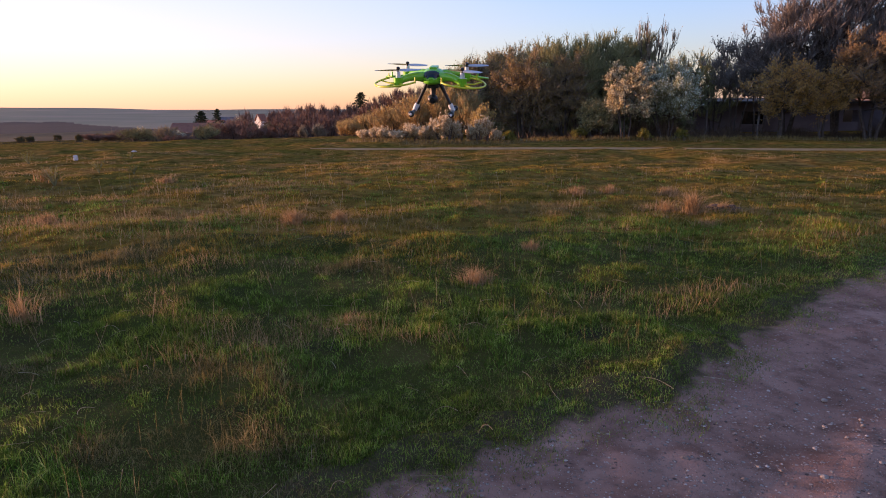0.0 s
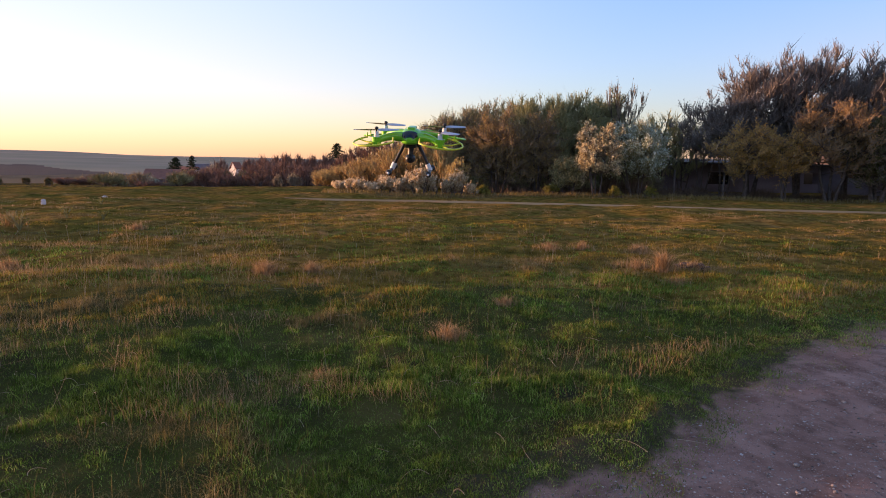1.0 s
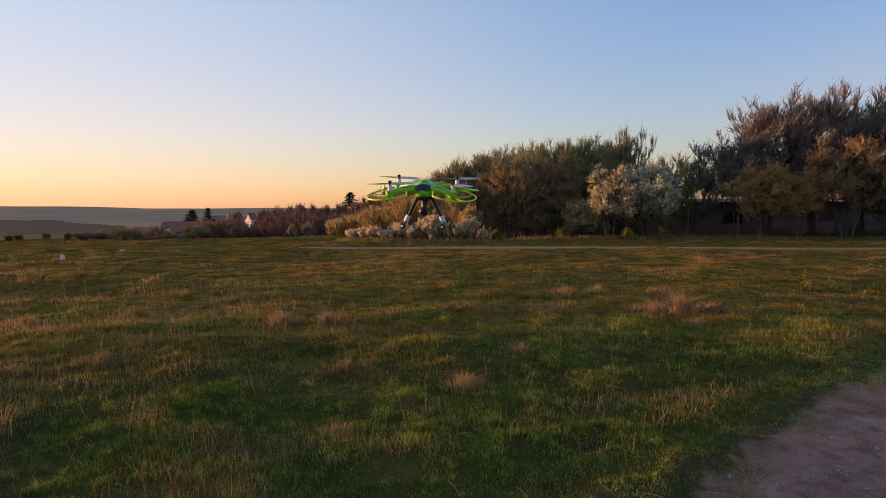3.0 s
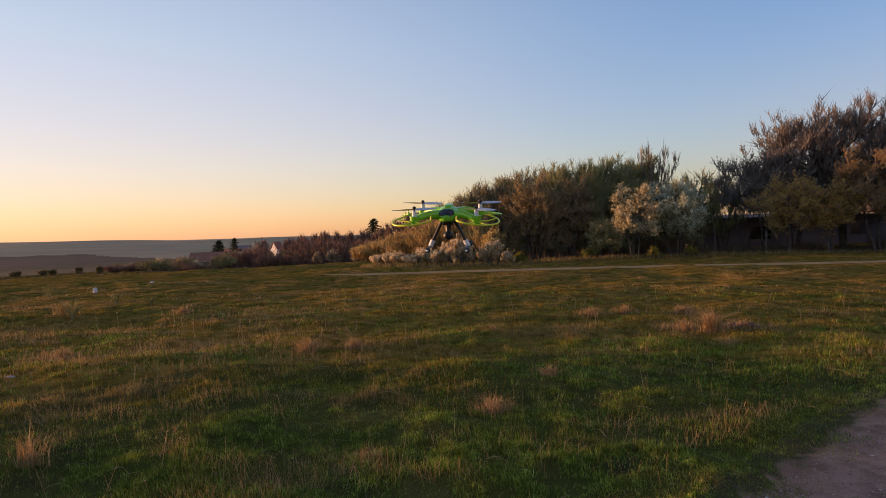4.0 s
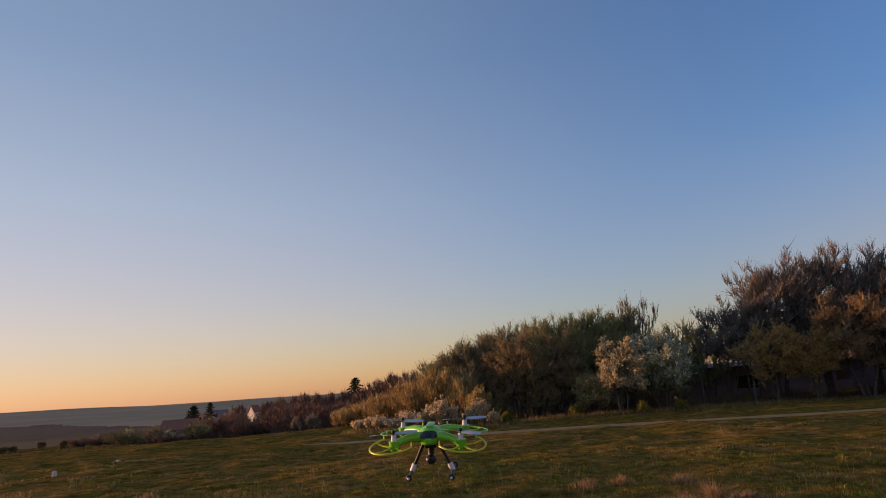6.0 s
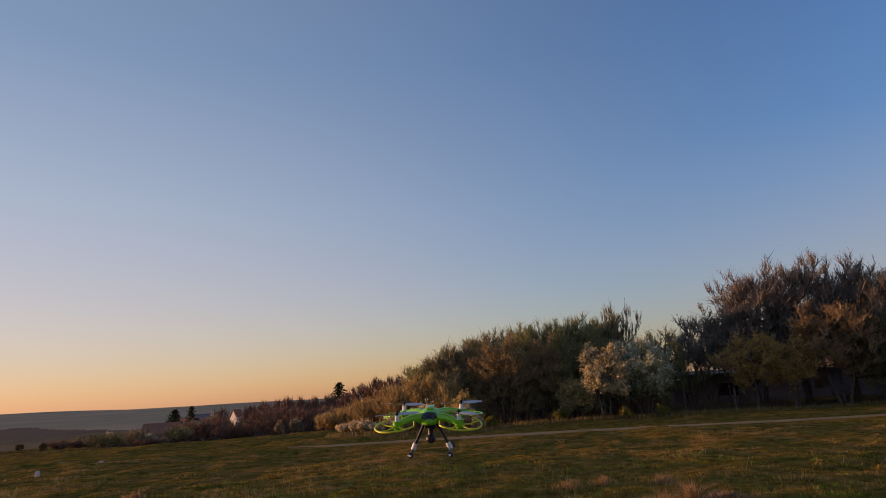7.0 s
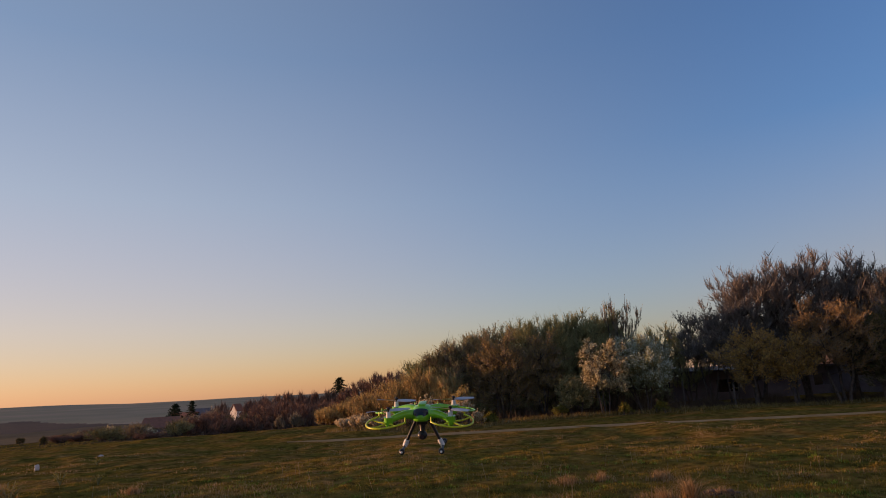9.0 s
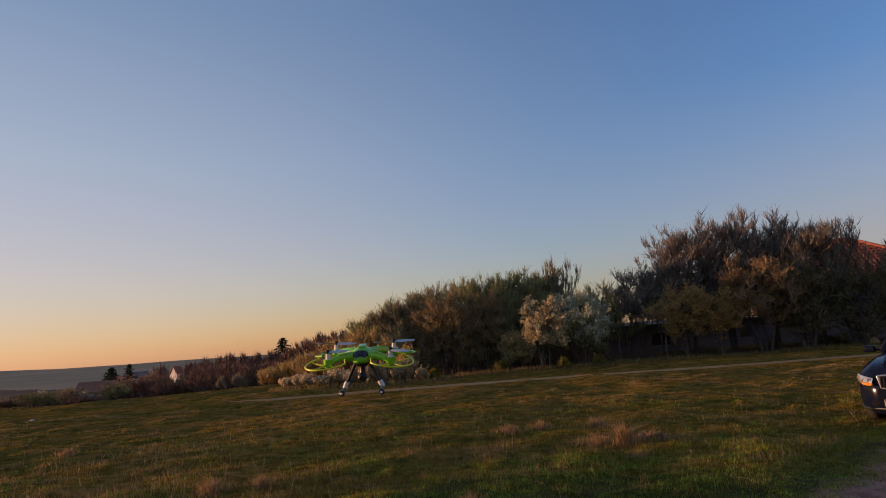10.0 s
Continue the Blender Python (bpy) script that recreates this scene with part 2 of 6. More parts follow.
def leaves(name, *cols, through_light=0.35):
    return material(name, list(cols), 0.8, island=True, translucent=through_light, spec=0.05)


L_OLIVE = leaves("olive_buds", (0.205, 0.218, 0.086), (0.292, 0.306, 0.126), (0.378, 0.382, 0.174), (0.454, 0.438, 0.228))
L_RUST = leaves("rusty_buds", (0.261, 0.186, 0.076), (0.344, 0.250, 0.100), (0.416, 0.299, 0.117), (0.310, 0.269, 0.098))
# olive-gold leaves; the evening sun's warmth is put into their colour
L_SUNLIT_OCHRE = leaves("sunlit_ochre_leaves", (0.493, 0.308, 0.094), (0.604, 0.376, 0.116), (0.665, 0.435, 0.143), (0.419, 0.308, 0.099), through_light=0.5)
L_EMBER = leaves("red_brown_buds", (0.285, 0.175, 0.082), (0.365, 0.229, 0.103), (0.317, 0.235, 0.098))
L_BROWN = leaves("brown_buds", (0.246, 0.204, 0.131), (0.323, 0.269, 0.170), (0.414, 0.343, 0.223))
L_FAR = leaves("dusky_spring_twigs", (0.168, 0.105, 0.081), (0.197, 0.123, 0.093), (0.226, 0.144, 0.107), through_light=0.35)
L_PINK = leaves("reddish_grey_buds", (0.155, 0.139, 0.119), (0.234, 0.212, 0.184), (0.353, 0.327, 0.292), (0.234, 0.179, 0.129))
# cream-white petals, yellowed in colour for the golden sun on them
L_CREAM = leaves("sunlit_cream_blossom", (0.799, 0.684, 0.413), (0.864, 0.764, 0.500), (0.648, 0.547, 0.300), (0.324, 0.285, 0.125), (0.778, 0.661, 0.400))
L_WHITE = leaves("white_blossom", (0.853, 0.880, 0.791), (0.678, 0.741, 0.613), (0.414, 0.466, 0.319), (0.276, 0.307, 0.179), (0.777, 0.817, 0.690))
L_YELLOW = leaves("yellow_green_leaves", (0.20, 0.17, 0.03), (0.30, 0.25, 0.05), (0.16, 0.16, 0.03), (0.10, 0.11, 0.025))
L_IVORY = leaves("ivory_blossom", (0.844, 0.728, 0.532), (0.880, 0.791, 0.589), (0.649, 0.520, 0.323), (0.367, 0.292, 0.133), (0.800, 0.666, 0.475), through_light=0.5)
L_SPRIG = leaves("sprouting_blossom", (0.22, 0.19, 0.07), (0.50, 0.41, 0.19), (0.16, 0.14, 0.05), (0.64, 0.53, 0.28), (0.24, 0.20, 0.07))
L_GREEN = leaves("dark_green_leaves", (0.074, 0.084, 0.036), (0.108, 0.114, 0.044), (0.149, 0.132, 0.058))
L_DUSK = leaves("dark_olive_leaves", (0.085, 0.075, 0.034), (0.12, 0.105, 0.045), (0.15, 0.13, 0.06))
L_NEEDLE = leaves("conifer_needles", (0.022, 0.034, 0.016), (0.032, 0.046, 0.022), (0.045, 0.055, 0.028), through_light=0.15)
L_GOLD = leaves("golden_twigs", (0.416, 0.322, 0.105), (0.527, 0.404, 0.141), (0.623, 0.473, 0.187))
T_BROWN = material("brown_twigs", [(0.190, 0.147, 0.106), (0.291, 0.240, 0.176)], 0.9, island=True, spec=0.05)
M_BRAMBLE = material("dark_brambles", [(0.068, 0.045, 0.034), (0.112, 0.077, 0.053), (0.150, 0.112, 0.063)], 0.9, island=True, spec=0.05)
T_RUDDY = material("ruddy_twigs", [(0.184, 0.113, 0.085), (0.257, 0.160, 0.119)], 0.9, island=True, spec=0.05)
T_GREY = material("grey_twigs", [(0.145, 0.123, 0.109), (0.218, 0.188, 0.164)], 0.9, island=True, spec=0.05)
T_OLIVE = material("olive_twigs", [(0.209, 0.206, 0.097), (0.320, 0.302, 0.154)], 0.9, island=True, spec=0.05)
T_GOLD = material("pale_twigs", [(0.330, 0.224, 0.092), (0.450, 0.309, 0.138)], 0.9, island=True)

# ---- geometry helpers ----
TAU = 2 * math.pi


class Geo:
    """Collects vertices and faces in numpy and turns them into one mesh."""

    def __init__(self):
        self.v, self.f, self.n = [], [], 0

    def add(self, v, f):
        v = np.asarray(v, float).reshape(-1, 3)
        f = np.asarray(f, int)
        self.v.append(v)
        self.f.append(f + self.n)
        self.n += len(v)

    def mesh(self, name, mat, smooth=False):
        v = np.concatenate(self.v)
        me = bpy.data.meshes.new(name)
        me.vertices.add(len(v))
        me.vertices.foreach_set("co", v.ravel())
        sizes = np.concatenate([np.full(len(f), f.shape[1]) for f in self.f])
        idx = np.concatenate([f.ravel() for f in self.f])
        me.loops.add(len(idx))
        me.loops.foreach_set("vertex_index", idx)
        me.polygons.add(len(sizes))
        me.polygons.foreach_set("loop_start", np.concatenate([[0], np.cumsum(sizes)[:-1]]))
        me.update(calc_edges=True)
        if smooth:
            me.polygons.foreach_set("use_smooth", np.ones(len(sizes), bool))
        me.materials.append(mat)
        return me


def put(name, geo, mat, parent=None, label="", smooth=False):
    ob = new(name, geo.mesh(name, mat, smooth))
    ob.parent = parent
    if label:
        tagged(ob, label)
    return ob


def part(name, bm, mat, parent=None, label="", smooth=False):
    """Links a bmesh as one mesh object under a thing or a part."""
    me = bpy.data.meshes.new(name)
    bmesh.ops.recalc_face_normals(bm, faces=bm.faces[:])
    bm.to_mesh(me)
    bm.free()
    for p in me.polygons:
        p.use_smooth = smooth
    me.materials.append(mat)
    ob = new(name, me)
    ob.parent = parent
    if label:
        tagged(ob, label)
    return ob


def thing(name, label, category, at, group="", kind="", turn=0.0):
    ob = new(name)
    ob.empty_display_size = 0.2
    ob.matrix_world = pose(*at, 0, 0, turn)
    return tagged(ob, label, category, group, kind)


def tube(geo, pts, radii, sides=6, cap=True):
    pts = np.asarray(pts, float)
    k = len(pts)
    d = np.gradient(pts, axis=0)
    d /= np.linalg.norm(d, axis=1, keepdims=True) + 1e-9
    ref = np.where(np.abs(d[:, 2:3]) > 0.9, np.array([[1.0, 0, 0]]), np.array([[0, 0, 1.0]]))
    u = np.cross(d, ref)
    u /= np.linalg.norm(u, axis=1, keepdims=True) + 1e-9
    w = np.cross(d, u)
    a = np.arange(sides) * TAU / sides
    r = np.broadcast_to(np.asarray(radii, float), (k,))
    v = pts[:, None] + r[:, None, None] * (np.cos(a)[None, :, None] * u[:, None] + np.sin(a)[None, :, None] * w[:, None])
    i = np.arange(k - 1)[:, None] * sides + np.arange(sides)[None]
    j = np.arange(k - 1)[:, None] * sides + (np.arange(sides)[None] + 1) % sides
    f = np.stack([i, j, j + sides, i + sides], -1).reshape(-1, 4)
    geo.add(v.reshape(-1, 3), f)
    if cap:
        for ring, c in ((0, pts[0]), (k - 1, pts[-1])):
            b = np.arange(sides)
            geo.add(np.vstack([v[ring], c]), np.stack([b, (b + 1) % sides, np.full(sides, sides)], -1))


def ribbons(geo, base, tip, width, rng):
    """Thin tapering twigs from base to tip."""
    n = len(base)
    d = tip - base
    s = np.cross(d, rng.normal(size=(n, 3)))
    s /= np.linalg.norm(s, axis=1, keepdims=True) + 1e-9
    w = np.broadcast_to(np.asarray(width, float), (n,))[:, None]
    geo.add(np.stack([base + s * w, base - s * w, tip], 1).reshape(-1, 3), np.arange(n * 3).reshape(n, 3))


def leaf_quads(geo, p, size, rng, up=0.0, slim=0.36):
    """Small pointed leaves or petals at the points p."""
    n = len(p)
    a = rng.normal(size=(n, 3))
    a[:, 2] += up
    a /= np.linalg.norm(a, axis=1, keepdims=True)
    b = np.cross(a, rng.normal(size=(n, 3)))
    b /= np.linalg.norm(b, axis=1, keepdims=True) + 1e-9
    s = (np.broadcast_to(np.asarray(size, float), (n,)) * rng.uniform(0.6, 1.35, n))[:, None]
    geo.add(np.stack([p - a * s * 0.5 + b * s * slim, p - a * s * 0.5 - b * s * slim, p + a * s * 0.6], 1).reshape(-1, 3), np.arange(n * 3).reshape(n, 3))


def blades(geo, p, h, w, rng, lean=0.35, bend=0.4):
    """Grass blades with a bend: a quad and a point each."""
    n = len(p)
    if not n:
        return
    a = rng.uniform(0, TAU, n)
    s = np.stack([np.cos(a), np.sin(a), np.zeros(n)], -1)
    b = rng.uniform(0, TAU, n)
    d = np.stack([np.cos(b), np.sin(b), np.zeros(n)], -1) * (np.abs(rng.normal(0, lean, n)) * h)[:, None]
    z = np.array([[0, 0, 1.0]])
    hh, ww = h[:, None], w[:, None]
    mid = p + z * hh * 0.55 + d * 0.35
    tip = p + z * hh * rng.uniform(0.75, 1.0, n)[:, None] + d * (1 + bend)
    v = np.stack([p - s * ww, p + s * ww, mid + s * ww * 0.7, mid - s * ww * 0.7, tip], 1).reshape(-1, 3)
    o = np.arange(n)[:, None] * 5
    geo.add(v, o + np.array([[0, 1, 2, 3]]))
    geo.add(np.zeros((0, 3)), np.zeros((0, 3), int))
    geo.f.append(o + np.array([[3, 2, 4]]) + geo.n - len(v))


def sticks(geo, p, e, r0, r1):
    """Straight three-sided branches from p to e, all at once."""
    d = e - p
    d = d / (np.linalg.norm(d, axis=1, keepdims=True) + 1e-9)
    u = np.cross(d, np.where(np.abs(d[:, 2:3]) > 0.9, np.array([[1.0, 0, 0]]), np.array([[0, 0, 1.0]])))
    u /= np.linalg.norm(u, axis=1, keepdims=True) + 1e-9
    w = np.cross(d, u)
    ring = [math.cos(k * TAU / 3) * u + math.sin(k * TAU / 3) * w for k in range(3)]
    n = len(p)
    v = np.stack([p + q * r0 for q in ring] + [e + q * r1 for q in ring], 1).reshape(-1, 3)
    f = np.array([[0, 1, 4, 3], [1, 2, 5, 4], [2, 0, 3, 5]])
    geo.add(v, (np.arange(n)[:, None, None] * 6 + f[None]).reshape(-1, 4))


def box(bm, cx, cy, cz, sx, sy, sz, bevel=0.0, m=None):
    g = bmesh.ops.create_cube(bm, size=1.0, matrix=(m or Matrix()) @ Matrix.Translation((cx, cy, cz)) @ Matrix.Diagonal((sx, sy, sz, 1)))
    if bevel:
        es = list({e for v in g["verts"] for e in v.link_edges})
        bmesh.ops.bevel(bm, geom=es, offset=bevel, segments=2, affect="EDGES", profile=0.6)


def cyl(bm, p, r1, r2, depth, sides=16, m=None):
    bmesh.ops.create_cone(bm, cap_ends=True, segments=sides, radius1=r1, radius2=r2, depth=depth, matrix=Matrix.Translation(p) @ (m or Matrix()))


def ball(bm, p, r, sub=2, sc=(1, 1, 1)):
    bmesh.ops.create_icosphere(bm, subdivisions=sub, radius=r, matrix=Matrix.Translation(p) @ Matrix.Diagonal((*sc, 1)))


def polar(az, r):
    return r * math.sin(radians(az)), r * math.cos(radians(az))


# ---- ground ----
def smooth01(t):
    t = np.clip(t, 0, 1)
    return t * t * (3 - 2 * t)


wave_rng = np.random.default_rng(11)


def wave_set(n, lo, hi):
    k = TAU / np.exp(wave_rng.uniform(np.log(lo), np.log(hi), n))
    a = wave_rng.uniform(0, TAU, n)
    return k * np.cos(a), k * np.sin(a), wave_rng.uniform(0, TAU, n)


def waves(ws, x, y):
    s = 0.0
    for a, b, c in zip(*ws):
        s = s + np.sin(a * x + b * y + c + 0.6 * np.sin(b * 0.7 * x - a * 0.6 * y))
    return s / math.sqrt(len(ws[0]))


W_HILL, W_EDGE = wave_set(6, 500, 2500), wave_set(7, 0.25, 1.2)
LATTICE = wave_rng.normal(0, 1, (256, 256))


def lumps(x, y, size, seed=0):
    """Smooth uneven noise of about unit spread; size is the width of its lumps in metres."""
    c, q = math.cos(0.7 + seed), math.sin(0.7 + seed)
    u, v = (c * x + q * y) / size + 91.3 * seed, (c * y - q * x) / size + 37.7 * seed
    i, j = np.floor(u).astype(int), np.floor(v).astype(int)
    f, g = u - i, v - j
    f, g = f * f * f * (f * (f * 6 - 15) + 10), g * g * g * (g * (g * 6 - 15) + 10)
    i0, i1, j0, j1 = i % 256, (i + 1) % 256, j % 256, (j + 1) % 256
    a = LATTICE[i0, j0] * (1 - f) + LATTICE[i1, j0] * f
    b = LATTICE[i0, j1] * (1 - f) + LATTICE[i1, j1] * f
    return 1.3 * (a * (1 - g) + b * g)


def patchy(x, y, size, seed=0):
    return 0.8 * lumps(x, y, size, seed) + 0.5 * lumps(x, y, size * 0.43, seed + 1) + 0.3 * lumps(x, y, size * 0.19, seed + 2)


def road_left(x):
    """y of the near dirt road's left edge at x."""
    return np.interp(x, [-14, -4, -0.4, 0.2, 1.1, 1.8, 3.9, 5.7, 9.0, 20, 40], [-8.0, -0.5, 2.1, 2.62, 3.12, 3.9, 5.73, 7.05, 9.1, 15.5, 25.0])


def road_jag(x, el):
    return 0.05 * lumps(x, el, 0.7, 3) + 0.045 * lumps(x, el, 0.24, 4) + 0.03 * lumps(x, el, 0.09, 5)


def road_in(x, y):
    """How far a place lies inside the road from its ragged left edge."""
    el = road_left(x)
    return el - y + road_jag(x, el)


def road_mask(x, y):
    e = road_in(x, y)
    return smooth01((e + 0.45) / 0.5) * smooth01((3.6 - e) / 0.5)


def track_y(x):
    return 23.35 - 0.088 * np.asarray(x, float) + 0.15 * np.sin(np.asarray(x) * 0.35)


def track_mask(x, y):
    e = np.abs(y - track_y(x)) + 0.1 * waves(W_EDGE, x, y)
    return smooth01((0.62 - e) / 0.3) * smooth01((np.asarray(x) + 6) / 5)


def ground_z(x, y, bumps=True):
    x, y = np.asarray(x, float), np.asarray(y, float)
    r = np.hypot(x, y)
    az = np.degrees(np.arctan2(x, y))
    left = np.interp(r, [0, 33, 45, 70, 130, 280, 500, 900, 1300, 2200, 3000, 3500, 4900], [0, 0.06, -0.55, -2.2, -6.5, -13, -15.5, -14.5, -7.5, 7, 15.5, 17, 10])
    slope = np.interp(r, [0, 30, 60, 100, 200, 330, 500], [0, 0.05, -0.98, -2.25, -5.2, -9.8, -15.5])
    left = np.where(r < 500, left + (slope - left) * smooth01((-23 - az) / 5), left)
    right = np.interp(r, [0, 40, 300, 900, 3000, 4900], [0, 0.1, 0, 0, 5, 4])
    ridge = 1 - 0.95 * smooth01((az + 38) / 18) * (az < 0) * smooth01((r - 1500) / 800)
    left = np.where(left > 0, left * ridge, left)
    w = smooth01((az + 130) / 40) * smooth01((-2 - az) / 9)
    z = right * (1 - w) + left * w
    z = z + 1.8 * waves(W_HILL, x, y) * smooth01((r - 900) / 1500)
    if bumps:
        near = smooth01((70 - r) / 40)
        soft = 1 - np.maximum(0.85 * road_mask(x, y), 0.92 * smooth01((1.5 - np.abs(y - track_y(x))) / 0.9) * (np.abs(x) < 62))
        hump = np.maximum(lumps(x, y, 1.25, 6), -0.4)
        z = z + near * soft * (0.006 * lumps(x, y, 0.24, 8) + 0.015 * lumps(x, y, 0.55, 7) + 0.019 * hump + 0.03 * lumps(x, y, 3.6, 9) * smooth01((r - 2) / 6))
    return z


def gz(x, y):
    return float(ground_z(x, y))


def build_ground():
    az = np.concatenate([np.arange(-180, -64, 4), np.arange(-64, -24, 0.5), np.arange(-24, 64, 0.68), np.arange(64, 180, 4)])
    rr = np.concatenate([0.5 * 4.0 ** (np.arange(12) / 12), 2.0 * 20.0 ** (np.arange(190) / 190), 40.0 * 122.5 ** (np.arange(90) / 89), np.arange(563.0, 1040, 13)])
    rr.sort()
    A, R = np.meshgrid(np.radians(az), rr)
    X, Y = R * np.sin(A), R * np.cos(A)
    Z = ground_z(X, Y) - 0.10 * np.maximum(road_mask(X, Y), track_mask(X, Y))
    na, nr = len(az), len(rr)
    g = Geo()
    i = np.arange(nr - 1)[:, None] * na + np.arange(na)[None]
    j = np.arange(nr - 1)[:, None] * na + (np.arange(na)[None] + 1) % na
    f = np.stack([i, j, j + na, i + na], -1).reshape(-1, 4)
    g.add(np.stack([X, Y, Z], -1), f)
    b = np.arange(na)
    g.add(np.vstack([np.stack([X[0], Y[0], Z[0]], -1), [[0, 0, 0]]]), np.stack([b, np.full(na, na), (b + 1) % na], -1))
    ob = put("ground", g, M_TURF, smooth=True)
    for m in (M_SLOPE, M_PLOUGH, M_WHEAT, M_LAWN):
        ob.data.materials.append(m)
    cen = np.repeat(np.hypot(X, Y)[:-1, :].ravel(), 1)
    azc = np.degrees(A[:-1, :].ravel())
    upper = np.interp(azc, [-60, -33, -28, -25], [1000, 1000, 740, 600]) + 18 * lumps(azc, azc * 0, 1.1, 71)
    lower = np.interp(azc, [-60, -33, -28, -25], [570, 580, 620, 610])
    slot = np.where(cen < 7.5, 0, np.where(cen < 75, 4, np.where(cen < lower, 1, np.where(cen < upper, 2, 3))))
    slot = np.concatenate([slot, np.zeros(na, int)])
    ob.data.polygons.foreach_set("material_index", slot)
    tagged(ob, "uneven meadow of short grass falling towards a wide valley", "ground", kind="structure")


build_ground()


def build_road():
    xs = np.concatenate([np.arange(-9, -1.5, 0.12), np.arange(-1.5, 6, 0.045), np.arange(6, 26, 0.12)])
    vs = np.concatenate([np.linspace(-0.42, 0.35, 14), np.linspace(0.41, 3.2, 40), np.linspace(3.3, 3.7, 5)])
    XX, VV = np.meshgrid(xs, vs, indexing="ij")
    el = road_left(XX)
    jag = road_jag(XX, el)
    Y = el - VV + jag * smooth01((0.6 - VV) / 0.5)
    rut = -0.012 * np.exp(-((VV - 1.0) / 0.22) ** 2) - 0.012 * np.exp(-((VV - 2.5) / 0.22) ** 2)
    Z = ground_z(XX, Y) + 0.006 + rut + 0.003 * lumps(XX, Y, 0.5, 11) + 0.0025 * lumps(XX, Y, 0.16, 12) - 0.012 * np.exp(-((VV - 1.55) / 0.10) ** 2)
    Z -= 0.05 * smooth01((-0.28 - VV) / 0.13) + 0.05 * smooth01((VV - 3.55) / 0.12)
    na, nb = XX.shape
    i = np.arange(na - 1)[:, None] * nb + np.arange(nb - 1)[None]
    g = Geo()
    g.add(np.stack([XX, Y, Z], -1), np.stack([i, i + 1, i + nb + 1, i + nb], -1).reshape(-1, 4)[:, ::-1])
    ob = put("dirt_road", g, M_DIRT, smooth=True)
    verge = smooth01((0.22 - VV) / 0.5) + smooth01((VV - 3.1) / 0.5)
    ob.data.attributes.new("verge", "FLOAT", "POINT").data.foreach_set("value", verge.ravel())
    tagged(ob, "stony brown dirt road with wheel ruts and ragged grassy edge", "road", kind="structure")


def build_track():
    xs = np.arange(-5.5, 60, 0.2)
    vs = np.linspace(-0.5, 0.5, 11)
    XX, VV = np.meshgrid(xs, vs, indexing="ij")
    width = 0.12 + 0.15 * smooth01((XX + 5.5) / 6) + 0.05 * lumps(XX, XX * 0.3, 1.7, 51)
    width *= 1 - 0.62 * smooth01((XX - 5) / 10)
    Y = track_y(XX) + VV * width * (1 + 0.25 * waves(W_EDGE, XX, VV)) * (1 + 0.02 * np.clip(XX, 0, 30))
    Z = ground_z(XX, Y) + 0.022 - 0.06 * smooth01((np.abs(VV) - 0.38) / 0.12)
    na, nb = XX.shape
    i = np.arange(na - 1)[:, None] * nb + np.arange(nb - 1)[None]
    g = Geo()
    g.add(np.stack([XX, Y, Z], -1), np.stack([i, i + 1, i + nb + 1, i + nb], -1).reshape(-1, 4)[:, ::-1])
    tagged(put("farm_track", g, M_TRACK, smooth=True), "pale bare earth track crossing the meadow before the thicket", "road", kind="structure")


build_road()
build_track()


# ---- grass ----
def dryness(x, y):
    x, y = np.asarray(x, float), np.asarray(y, float)
    a = np.degrees(np.arctan2(x, y))
    r = np.hypot(x, y)
    lush = smooth01((a + 14) / 14) * smooth01((9 - r) / 4)
    return 0.45 * patchy(x, y * 1.6, 1.5, 13) + 0.35 * lumps(x, y, 0.4, 17) + 0.30 * smooth01((-a - 6) / 14) - 0.55 * lush - 0.3 * smooth01((6.0 - r) / 2.5)


def scatter(n, rng, r0, r1, power, a0=-50, a1=50):
    """Points in a sector round the viewer's place, thinning out with distance."""
    k = 2 - power
    u = rng.uniform(0, 1, n)
    r = (r0 ** k + u * (r1 ** k - r0 ** k)) ** (1 / k)
    a = np.radians(rng.uniform(a0, a1, n))
    return r * np.sin(a), r * np.cos(a)


def grass_points(n, rng, r0, r1, power):
    x, y = scatter(n, rng, r0, r1, power)
    e = road_in(x, y) + 0.12 * lumps(x, y, 0.3, 21)
    bare = smooth01((e - 0.05) / 0.4) * smooth01((3.6 - e) / 0.5)
    thin = 0.45 + 0.55 * smooth01(0.62 + 0.55 * lumps(x, y, 0.17, 22) + 0.3 * lumps(x, y, 0.6, 23))
    keep = (bare < rng.uniform(0.0, 1.0, n) ** 1.4) & (track_mask(x, y) < 0.4) & (rng.uniform(0, 1, n) < thin)
    return x[keep], y[keep]


def spikes(geo, p, h, w, rng, lean=0.9):
    """Single pointed blades for the farther meadow."""
    n = len(p)
    a, b = rng.uniform(0, TAU, n), rng.uniform(0, TAU, n)
    s = np.stack([np.cos(a), np.sin(a), np.zeros(n)], -1) * w[:, None]
    k = lean * np.abs(rng.normal(0, 0.7, n)) * h
    tip = p + np.stack([np.cos(b) * k, np.sin(b) * k, h], -1) * rng.uniform(0.6, 1, (n, 1))
    geo.add(np.stack([p - s, p + s, tip], 1).reshape(-1, 3), np.arange(n * 3).reshape(n, 3))


